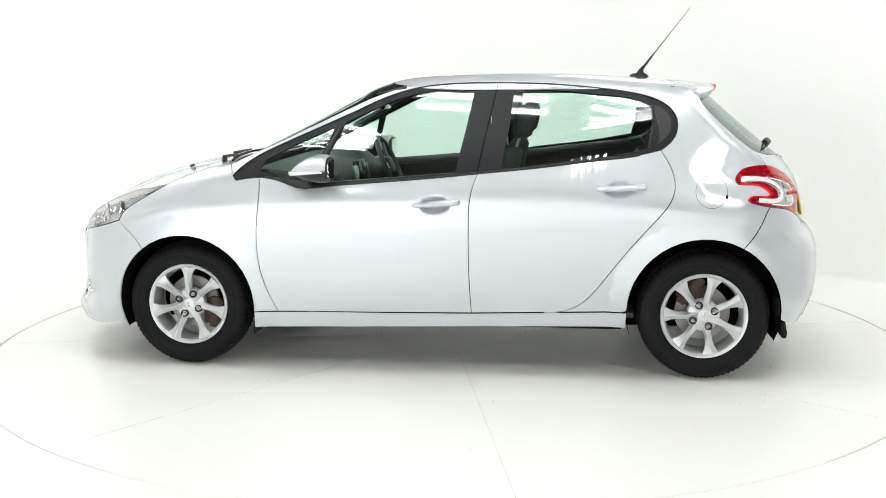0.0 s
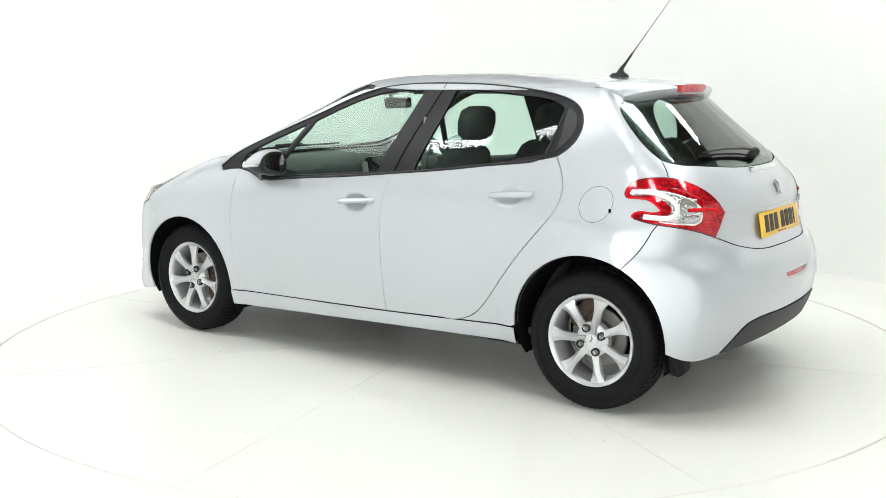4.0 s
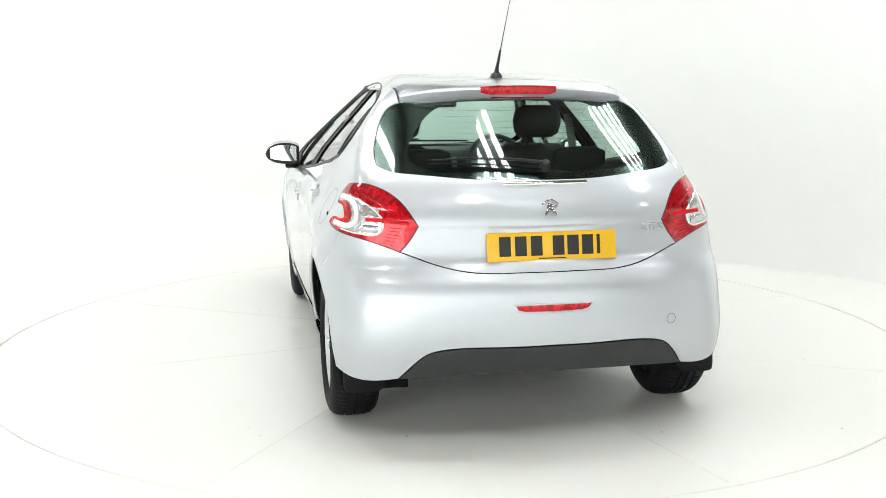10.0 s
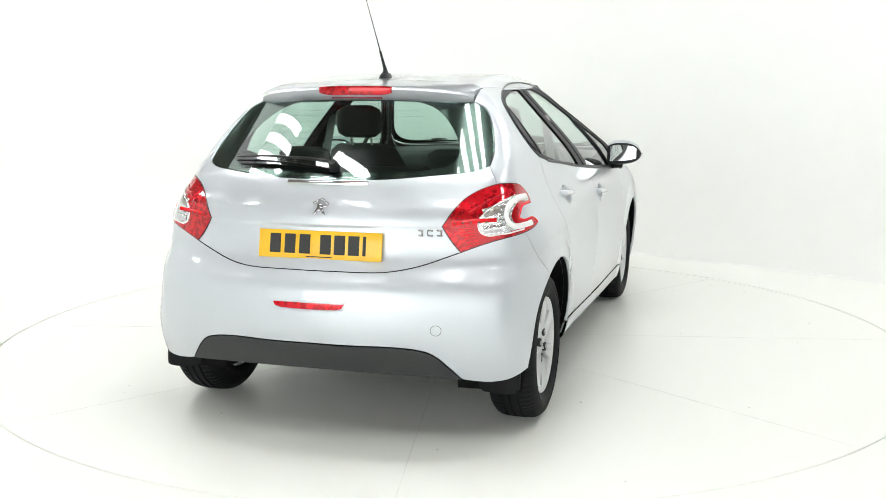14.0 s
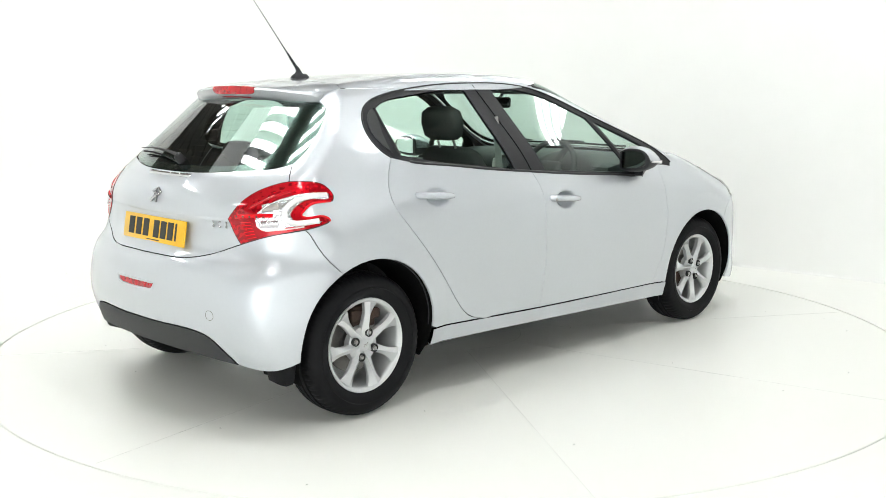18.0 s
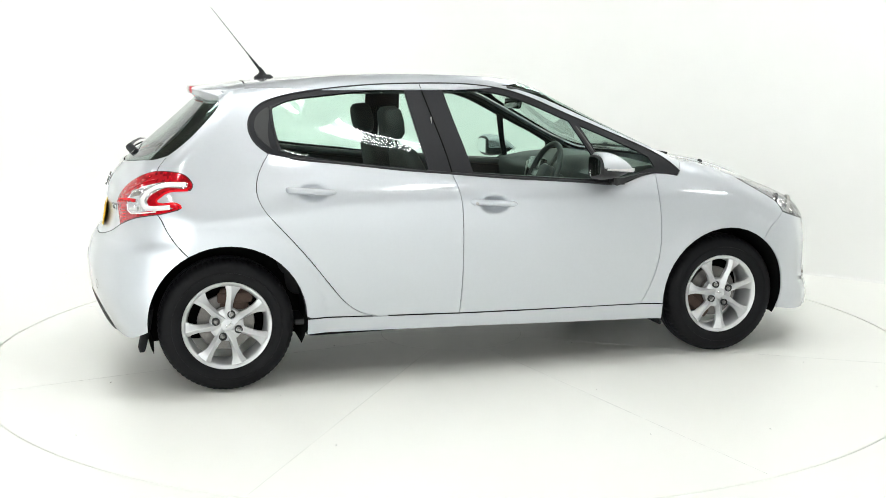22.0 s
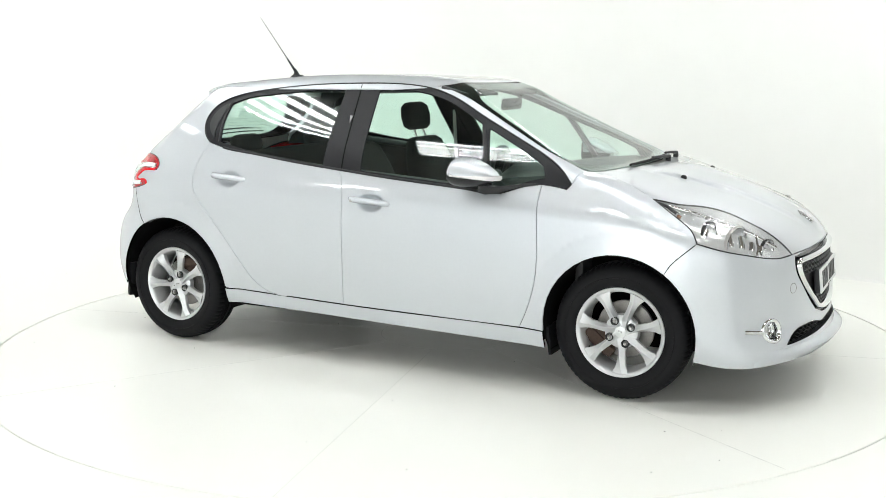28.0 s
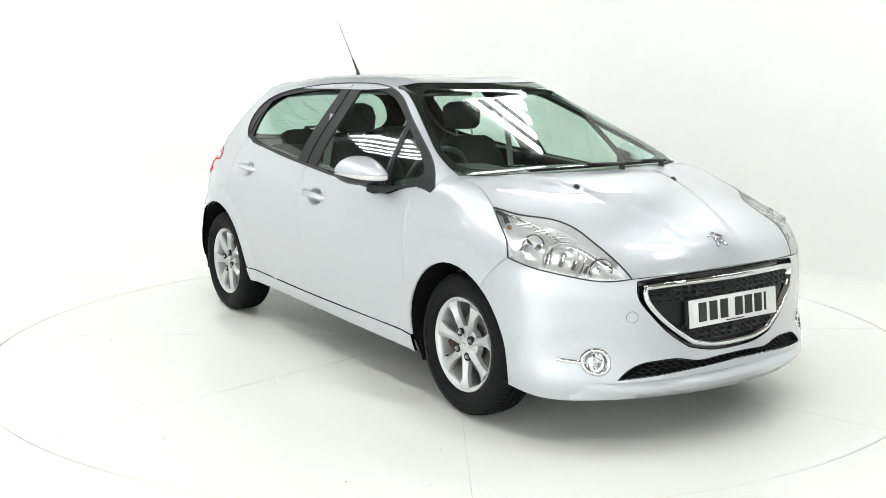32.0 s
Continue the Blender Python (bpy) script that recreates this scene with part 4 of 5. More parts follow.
# ---- head lamps ----
for side in (1, -1):
    lamp = skin("head_lamp", [HEADLAMP_LOOP], "nose", LAMP_GLASS, car, "clear swept-back head lamp with chrome reflectors", side=side, offset=0.001, flange=0, gap=0.003)
    rim_wall("lamp_bezel", HEADLAMP_LOOP, "nose", 0.045, REFLECTOR, lamp, "chromed lamp bezel", side=side)
    under("lamp_back", [HEADLAMP_LOOP], "nose", REFLECTOR, lamp, 0.042, "silvered lamp backing", side=side)
    strip("lamp_gasket", np.concatenate([HEADLAMP_LOOP, HEADLAMP_LOOP[:1]]), 0.006, 0.0015, BLACK, lamp, "black lamp gasket", side=side)
    for at, r, deep in (((1.745, 0.660, 0.728), 0.066, 0.060), ((1.858, 0.555, 0.690), 0.042, 0.045), ((1.640, 0.715, 0.775), 0.040, 0.03)):
        prof = [(0.004, -deep), (r * 0.35, -deep * 0.85), (r * 0.6, -deep * 0.6), (r * 0.85, -deep * 0.2), (r, 0.0), (r * 1.06, 0.0), (r * 1.06, -0.012)]
        bowl = part("reflector_bowl", lathe(prof, 32, "x"), CHROME, lamp, "bright chrome reflector bowl")
        bowl.matrix_basis = pose(at[0] - 0.012, side * at[1], at[2], 0, 8, side * 22)
        rim = part("bowl_rim", lathe([(r * 1.02, -0.004), (r * 1.10, 0.002), (r * 1.14, -0.006), (r * 1.10, -0.014)], 32, "x", closed=True), STEEL if r > 0.05 else BLACK, lamp, "grey bowl rim")
        rim.matrix_basis = bowl.matrix_basis.copy()
        bulb = part("bulb", lathe([(0.0005, 0.012), (0.006, 0.009), (0.008, 0.0), (0.008, -0.02), (0.0005, -0.02)], 16, "x"), LAMP_GLASS if r > 0.05 else CHROME, lamp)
        bulb.matrix_basis = pose(at[0] - 0.028, side * at[1], at[2], 0, 8, side * 22)
    brow = settle([(1.44, 0.70, 0.88), (1.54, 0.66, 0.84), (1.66, 0.645, 0.80), (1.78, 0.60, 0.755), (1.88, 0.53, 0.70)])
    strip("chrome_brow", (brow - normals(brow) * 0.012), 0.016, 0.004, CHROME, lamp, side=side)
    post = settle([(1.82, 0.66, 0.665), (1.815, 0.625, 0.70), (1.80, 0.59, 0.745)])
    strip("chrome_divider", (post - normals(post) * 0.014), 0.009, 0.004, CHROME, lamp, side=side)
    # fluted upper optic and stepped chrome facets
    for k in range(9):
        u = k / 8
        q0 = np.array((1.52 + 0.20 * u, 0.715 - 0.085 * u, 0.842 - 0.062 * u))
        q1 = q0 + np.array((0.022, -0.050 + 0.010 * u, 0.016))
        rib = settle([tuple(q0), tuple((q0 + q1) / 2), tuple(q1)])
        strip("lamp_rib", rib - normals(rib) * 0.010, 0.008, 0.004, REFLECTOR if k % 3 else CHROME, lamp, side=side)
    for k in range(6):
        u = k / 5
        q0 = np.array((1.62 + 0.22 * u, 0.765 - 0.135 * u, 0.735 - 0.048 * u))
        q1 = q0 + np.array((-0.004, -0.022, 0.030))
        step_line = settle([tuple(q0), tuple((q0 + q1) / 2), tuple(q1)])
        strip("chrome_facet", step_line - normals(step_line) * 0.020, 0.022, 0.008, CHROME, lamp, side=side)
    tip = settle([(1.395, 0.722, 0.893), (1.44, 0.715, 0.868), (1.49, 0.735, 0.842)])
    strip("dark_lamp_tip", tip - normals(tip) * 0.010, 0.020, 0.004, BLACK, lamp, "dark inner tip of the lamp", side=side)
    amber = part("side_bulb", block((0.02, 0.012, 0.016), (1.50, side * 0.735, 0.835), (0, 20, 0), 0.004), AMBER, lamp, "dark amber marker bulb")

# ---- tail lamps ----
CLEAR_C = shut(curve((-1.417, 0.751, 0.968), (-1.501, 0.736, 0.977), (-1.573, 0.709, 0.969), (-1.627, 0.675, 0.945), (-1.668, 0.636, 0.908), (-1.682, 0.622, 0.880), (-1.685, 0.632, 0.842), (-1.673, 0.657, 0.827), (-1.627, 0.726, 0.838),
                     (-1.549, 0.788, 0.853), (-1.488, 0.806, 0.864), (-1.512, 0.796, 0.870), (-1.574, 0.768, 0.870), (-1.592, 0.752, 0.876), (-1.598, 0.742, 0.893), (-1.586, 0.739, 0.913), (-1.557, 0.743, 0.934),
                     (-1.503, 0.749, 0.949), (-1.417, 0.759, 0.953), (-1.417, 0.751, 0.968), gap=0.009))
for side in (1, -1):
    lamp = skin("tail_lamp", [TAILLAMP_LOOP], "tail", RED, car, "red claw-shaped tail lamp with clear reversing section", side=side, offset=0.003, fine=0.022)
    skin("clear_lens", [CLEAR_C], "tail", CLEAR_LENS, lamp, "clear silvery hooked lens section", side=side, offset=0.0045, fine=0.010, gap=0.001, flange=0.005)
    band = settle([(-1.425, 0.755, 0.961), (-1.505, 0.743, 0.963), (-1.562, 0.728, 0.950), (-1.603, 0.722, 0.922), (-1.617, 0.725, 0.893), (-1.608, 0.737, 0.868), (-1.575, 0.766, 0.860), (-1.50, 0.800, 0.867)])
    band = np.stack([spline(range(8), band[:, k])(np.linspace(0, 7, 30)) for k in range(3)], 1)
    strip("white_light_band", settle(band), 0.025, 0.0085, WHITE_GUIDE, lamp, "white hooked light band", side=side)
    # windows beside the hook: the smoked indicator above, the ribbed reversing lens below
    for q0, q1, wide, mat, what in (((-1.622, 0.694, 0.930), (-1.662, 0.640, 0.914), 0.040, SMOKED, "smoked indicator window"), ((-1.632, 0.708, 0.858), (-1.676, 0.645, 0.852), 0.034, CLEAR_LENS, "clear reversing window")):
        row = settle([tuple(np.array(q0) + (np.array(q1) - q0) * u) for u in np.linspace(0, 1, 7)])
        strip("lamp_window", row, wide, 0.0075, mat, lamp, what, side=side)
    edge = settle([(-1.560, 0.722, 0.968), (-1.612, 0.690, 0.952), (-1.652, 0.655, 0.926), (-1.676, 0.628, 0.896)])
    strip("white_light_band", edge, 0.007, 0.009, WHITE_GUIDE, lamp, side=side)
    edge = settle([(-1.56, 0.779, 0.846), (-1.62, 0.733, 0.836), (-1.668, 0.665, 0.829), (-1.684, 0.637, 0.842), (-1.684, 0.628, 0.868)])
    strip("white_light_band", edge, 0.007, 0.009, WHITE_GUIDE, lamp, side=side)
    dash = settle([(-1.730, 0.535, 0.880), (-1.712, 0.560, 0.882), (-1.690, 0.598, 0.885), (-1.668, 0.636, 0.887), (-1.640, 0.684, 0.888)])
    strip("red_lens_bar", dash, 0.018, 0.0095, RED_GUIDE, lamp, "red bar with five small lamps", side=side)
    for k in range(5):
        q = settle([(-1.724 + 0.016 * k, 0.543 + 0.027 * k, 0.881)])[0] * (1, side, 1)
        dot = part("led_well", lathe([(0.0005, 0.0), (0.0035, 0.0), (0.0045, -0.003)], 10, "x"), CAST, lamp, "dark small lamp well")
        n = normals(q[None])[0]
        dot.matrix_basis = Matrix.Translation(Vector(q + n * 0.0105)) @ Vector(n).to_track_quat("X", "Z").to_matrix().to_4x4()
    for k in range(6):
        u = k / 5
        q0 = np.array((-1.560 - 0.085 * u, 0.700 - 0.075 * u, 0.985 - 0.045 * u))
        q1 = q0 + np.array((-0.040, -0.040, -0.026))
        strip("lens_rib", settle([tuple(q0), tuple((q0 + q1) / 2), tuple(q1)]), 0.010, 0.0055, RED, lamp, side=side)
    for k in range(3):
        up = settle([(-1.66 + 0.012 * k, 0.595 + 0.018 * k, 0.945 - 0.02 * k), (-1.60 + 0.012 * k, 0.65 + 0.018 * k, 0.975 - 0.02 * k), (-1.53, 0.695 + 0.012 * k, 0.990 - 0.012 * k)])
        strip("light_guide", up, 0.004, 0.0045, RED_GUIDE, lamp, side=side)
    for k in range(6):
        u = k / 5
        low = settle([(-1.716 + 0.010 * u, 0.56 + 0.030 * u, 0.858 - 0.066 * u), (-1.698 + 0.012 * u, 0.600 + 0.030 * u, 0.860 - 0.058 * u)])
        strip("light_guide", low, 0.004, 0.0045, RED_GUIDE, lamp, side=side)
    strip("red_hook", settle(TAIL_HOOK[1:-1]), 0.010, 0.0058, RED_GUIDE, lamp, "bright red edge of the hook", side=side)
    strip("lamp_gasket", np.concatenate([TAILLAMP_LOOP, TAILLAMP_LOOP[:1]]), 0.0045, 0.0022, BLACK, lamp, "black lamp gasket", side=side)
reflector = skin("rear_fog_lamp", [FOGREAR_LOOP], "tail", RED, car, "slim red rear fog lamp in the bumper", offset=-0.004, fine=0.02)
strip("lamp_rim", np.concatenate([FOGREAR_LOOP, FOGREAR_LOOP[:1]]), 0.010, 0.003, PAINT, reflector, "silver moulded rim")

# ---- nose: grille, intake, fog lamps ----
grille = tagged(under("grille", [GRILLE_LOOP], "nose", GLOSS_BLACK, car, 0.035, "black honeycomb front grille with chrome surround"))
rim_wall("grille_wall", GRILLE_LOOP, "nose", 0.05, GLOSS_BLACK, grille)
under("grille_panel", [CHROME_LOOP], "nose", BLACK, grille, 0.022, "satin black centre panel")
strip("chrome_surround", np.concatenate([CHROME_LOOP, CHROME_LOOP[:1]]), 0.023, 0.012, CHROME, grille, "polished chrome grille surround", drop=0.03)
half_profile = [(float(p[1]), float(p[2])) for p in CHROME_LOOP if p[1] >= 0]


def grille_reach(z):
    ys = [y0 + (y1 - y0) * (z - z0) / (z1 - z0) for (y0, z0), (y1, z1) in zip(half_profile, half_profile[1:]) if (z0 - z) * (z1 - z) <= 0 and abs(z1 - z0) > 1e-5]
    return max(ys) - 0.012 if ys else 0


for k, z in enumerate([0.617, 0.595, 0.573] + [0.452, 0.430, 0.408]):
    reach = grille_reach(z)
    if reach < 0.05:
        continue
    for flip in (1, -1):
        ys = np.arange(-reach, reach, 0.0065)
        wave = [(float(NOSE(z) - NOSE_PLAN(abs(y))) - 0.010, y, z + flip * 0.0115 * max(-0.8, min(0.8, 1.25 * math.sin(2 * math.pi * y / 0.078 + math.pi * (k % 2))))) for y in ys]
        part("grille_bar", tube(wave, 0.0052, 6), BLACK, grille)
intake = under("lower_intake", [INTAKE_LOOP], "nose", DARK, car, 0.03, "black mesh lower air intake")
rim_wall("intake_wall", INTAKE_LOOP, "nose", 0.04, BLACK, intake)
for k in range(5):
    z = 0.284 + 0.011 * k
    lo = 0.20 if k > 3 else 0.0
    hi = 0.50 - 0.025 * k
    for s in (1, -1):
        part("intake_bar", tube([(float(NOSE(z) - NOSE_PLAN(abs(y))) - 0.014, s * y, z + 0.004 * math.sin(y * 160 + k * math.pi)) for y in np.arange(lo, hi, 0.009)], 0.0022, 5), BLACK, intake)
secs = []
for y in np.linspace(-0.70, 0.70, 49):
    u = abs(y) / 0.70
    q = float(cast([(0.9, y, 0.262)], [(1.0, 0.0, 0.0)], 1.5)[0, 0])
    out = 0.046 * (1 - u ** 3) - 0.008
    low = 0.196 + 0.006 * u
    secs.append([(q - 0.03, y, 0.274 - 0.012 * u), (q - 0.002, y, 0.273 - 0.012 * u), (q + out * 0.75, y, 0.260 - 0.012 * u), (q + out, y, 0.249 - 0.012 * u), (q + out * 0.8, y, 0.236 - 0.012 * u), (q - 0.002, y, low), (q - 0.06, y, low - 0.004)])
part("front_lip", loft(secs), PAINT, front_bumper, "silver lip under the lower intake", smooth=50)
for side in (1, -1):
    fog = under("fog_lamp", [FOG_LOOP], "nose", CHROME, car, 0.03, "round fog lamp in a chrome ring", side=side, fine=0.02)
    skin("fog_glass", [FOG_LOOP], "nose", LAMP_GLASS, fog, side=side, offset=-0.004, flange=0, fine=0.02, gap=0.012)
    ring = ring_line(0.612, 0.345, 0.044, 0.046)
    strip("chrome_ring", np.concatenate([ring, ring[:1]]), 0.018, 0.007, CHROME, fog, "bright chrome ring", side=side, drop=0.02)
    bowl = part("reflector_bowl", lathe([(0.003, -0.03), (0.018, -0.022), (0.030, -0.008), (0.036, 0.0)], 28, "x"), CHROME, fog)
    bowl.matrix_basis = pose(1.878, side * 0.612, 0.345, 0, 0, side * 22)
    part("fog_divider", block((0.006, 0.010, 0.066), (1.884, side * 0.607, 0.345), (0, 0, side * 24), 0.002), CHROME, fog)
    wing = settle([(1.865, 0.655, 0.343), (1.83, 0.69, 0.347), (1.795, 0.728, 0.353)])
    strip("chrome_flash", wing, 0.019, 0.008, CHROME, fog, "tapering chrome flash", side=side)
for line, where in ((ring_line(-0.485, 0.516, 0.022, 0.022), front_bumper), (ring_line(-0.502, 0.484, 0.020, 0.020, True), rear_bumper)):
    strip("tow_eye_cover", np.concatenate([line, line[:1]]), 0.0022, 0.0006, GROOVE, where, "round tow eye cover joint")
cap = cast([(-1.283 + 0.073 * math.cos(2 * math.pi * k / 40), 0, 0.902 + 0.073 * math.sin(2 * math.pi * k / 40)) for k in range(40)], [(0.0, 1.0, 0.0)] * 40, 1.3)
flap = strip("fuel_flap_joint", np.concatenate([cap, cap[:1]]), 0.0022, 0.0006, GROOVE, car, "round fuel flap joint")
notch = S(-1.352, 0.877)
part("fuel_flap_notch", block((0.012, 0.006, 0.022), notch, (0, 0, 0), 0.003), DARK, flap, "dark finger notch")


# ---- number plates (the characters stand as plain bars) ----
def plate(name, at, turn, mat, label):
    p = part(name, block((0.52, 0.008, 0.111), (0, 0, 0), (0, 0, 0), 0.003), mat, car, label)
    p.matrix_basis = pose(*at, *turn)
    for k, y in enumerate((-0.178, -0.115, -0.052, 0.036, 0.095, 0.154, 0.198)):
        part("plate_mark", block((0.046 if k < 6 else 0.013, 0.003, 0.076), (y - 0.01, -0.0045, 0.002), (0, 0, 0), 0.001, 1), INK, p, "plain black plate mark")
    part("plate_maker_mark", block((0.11, 0.002, 0.004), (0.0, -0.0045, -0.047), (0, 0, 0), 0.0005, 1), INK, p)
    return p


plate("rear_number_plate", (-1.800, -0.016, 0.786), (-10, 0, -90), YELLOW, "yellow rear number plate with black marks")
plate("front_number_plate", (2.034, 0.0, 0.512), (-6, 0, 90), WHITE_PLATE, "white front number plate with black marks")
part("plate_holder", block((0.024, 0.525, 0.115), (2.017, 0.0, 0.512), (0, -6, 0), 0.008), BLACK, grille)


# ---- badges: plain chrome shapes ----
def emblem(at, turn, size, parent):
    bm = bmesh.new()
    for x, z, w, h, a in ((0.0, 0.06, 0.34, 0.30, 20), (0.30, 0.34, 0.62, 0.13, 35), (-0.25, 0.30, 0.50, 0.13, -30), (0.22, -0.02, 0.55, 0.11, -15), (-0.20, -0.30, 0.14, 0.50, 28), (0.24, -0.32, 0.14, 0.48, -26), (-0.05, -0.1, 0.26, 0.4, 5)):
        block((w * size, 0.009, h * size), (x * size, 0, z * size), (0, a, 0), 0.0025, 2, bm)
    o = part("emblem", bm, EMBLEM, parent, "small chrome emblem, plain shape")
    o.matrix_basis = pose(*at, *turn)


emblem((-1.781, -0.012, 0.935), (-24, 0, -90), 0.064, tailgate)
emblem((1.916, 0.017, 0.772), (-58, 0, 90), 0.080, hood)
for k in range(3):
    bm = bmesh.new()
    block((0.030, 0.006, 0.007), (0, 0, 0.010), (0, 0, 0), 0.001, 1, bm)
    block((0.030, 0.006, 0.007), (0, 0, -0.010), (0, 0, 0), 0.001, 1, bm)
    block((0.007, 0.006, 0.020), (0.010 - 0.02 * (k % 2), 0, 0), (0, 0, 0), 0.001, 1, bm)
    o = part("badge_mark", bm, EMBLEM, tailgate, "small chrome badge mark")
    yy = -0.412 - 0.036 * k
    hit = cast([(-1.2, yy, 0.842)], [(-1.0, 0.0, 0.0)], 1.0)[0]
    o.matrix_basis = pose(hit[0] - 0.003, yy, 0.842, 0, 0, -90 - 22)
bar = cast([(-1.2, y, 1.021 - 0.02 * (y / 0.2) ** 2 * 0) for y in np.linspace(-0.185, 0.155, 15)], [(-1.0, 0.0, 0.0)] * 15, 1.0)
strip("chrome_gate_strip", bar, 0.020, 0.007, CHROME, tailgate, "thin chrome tailgate handle strip")

# ---- glass borders, wipers, aerial, jets ----
def inner_loop(line):
    return both_sides(curve(*line))


HOLE_REAR = inner_loop([(-1.335, 0.0, 1.332), (-1.33, 0.15, 1.331), (-1.318, 0.27, 1.325), (-1.336, 0.365, 1.289), (-1.394, 0.440, 1.217), (-1.464, 0.487, 1.148), (-1.535, 0.480, 1.098), (-1.598, 0.396, 1.078), (-1.650, 0.2, 1.066), (-1.662, 0.0, 1.062)])
skin("glass_border", [BACKGLASS_LOOP, HOLE_REAR], "tail", GLOSS_BLACK, car, "black printed border of the rear glass", offset=-0.006, flange=0, fine=0.022)
HOLE_SCREEN = inner_loop([(0.40, 0.0, 1.37), (0.385, 0.16, 1.368), (0.36, 0.33, 1.36), (0.37, 0.40, 1.34), (0.42, 0.45, 1.32), (0.57, 0.52, 1.255), (0.76, 0.588, 1.155), (0.89, 0.622, 1.08), (0.975, 0.61, 1.045), (1.05, 0.45, 1.05), (1.085, 0.25, 1.05), (1.10, 0.0, 1.05)])
skin("glass_border", [SCREEN_LOOP, HOLE_SCREEN], "flank", GLOSS_BLACK, car, "black printed border of the windscreen", offset=-0.0055, flange=0, fine=0.022)


def lifted(pts, h):
    p = settle(pts)
    return p + normals(p) * h


wiper = part("rear_wiper", tube(lifted([(-1.648, -0.02, 1.075), (-1.63, 0.10, 1.088), (-1.60, 0.28, 1.090), (-1.575, 0.43, 1.085)], 0.030), [0.013, 0.009, 0.007, 0.003], 8, flat=0.6), BLACK, car, "black rear wiper arm and blade")
part("wiper_blade", tube(lifted([(-1.66, -0.02, 1.055), (-1.63, 0.15, 1.075), (-1.60, 0.30, 1.078), (-1.57, 0.44, 1.078)], 0.010), 0.004, 6), RUBBER, wiper)
part("wiper_pivot", lathe([(0.0005, 0.032), (0.014, 0.030), (0.02, 0.02), (0.022, -0.01)], 20, "x"), BLACK, wiper).matrix_basis = Matrix.Translation(Vector(lifted([(-1.652, -0.025, 1.07)], 0.01)[0])) @ pose(0, 0, 0, 0, -130, 0)
for a, b, pivot in (((1.165, -0.36, 1.02), (1.155, 0.30, 1.02), (1.205, 0.16, 1.005)), ((1.160, 0.14, 1.02), (1.085, 0.58, 1.025), (1.165, 0.46, 1.005))):
    mid = tuple((np.array(a) + b) / 2 + (0.015, 0, 0))
    w = part("windscreen_wiper", tube(lifted([pivot, ((pivot[0] + mid[0]) / 2, (pivot[1] + mid[1]) / 2, 1.03), mid], 0.024), [0.014, 0.010, 0.007], 8, flat=0.7), BLACK, car, "black windscreen wiper arm and blade")
    part("wiper_blade", tube(lifted([a, mid, b], 0.012), 0.0065, 6), RUBBER, w)
    part("wiper_pivot", lathe([(0.0005, 0.012), (0.010, 0.010), (0.014, 0.0), (0.014, -0.03)], 16, "z"), BLACK, w).matrix_basis = Matrix.Translation(Vector(lifted([pivot], 0.018)[0]))
for s in (1, -1):
    q = lifted([(1.407, s * 0.297, 0.965)], 0.0)[0]
    part("washer_jet", block((0.034, 0.024, 0.018), tuple(q + (0, 0, 0.004)), (0, 12, 0), 0.006, 2, taper=0.6), BLACK, hood, "small black washer jet")
z0 = roof_z(-0.965, 0)
bm = loft([[(-0.985 + 0.001 + w * px, w2 * py, z0 - 0.004 + h) for px, py in rounded(1, 1, 16, 2.4)] for h, w, w2 in ((0, 0.105, 0.05), (0.010, 0.100, 0.046), (0.022, 0.070, 0.032))])
loft([[(-0.992 - 0.012 * (h > 0.03) + w * px, w * 0.6 * py, z0 + h) for px, py in rounded(1, 1, 12, 2.0)] for h, w in ((0.016, 0.05), (0.030, 0.030), (0.055, 0.018))], bm)
aerial = part("roof_aerial", bm, BLACK, car, "thin whip aerial on a black roof base")
part("aerial_stem", tube([(-1.003, 0, z0 + 0.045), (-1.055, 0, z0 + 0.115)], [0.0075, 0.005], 10), BLACK, aerial)
part("aerial_whip", tube([(-1.055, 0, z0 + 0.115), (-1.240, 0, 1.790)], [0.0026, 0.0012], 8), BLACK, aerial, "thin dark whip")

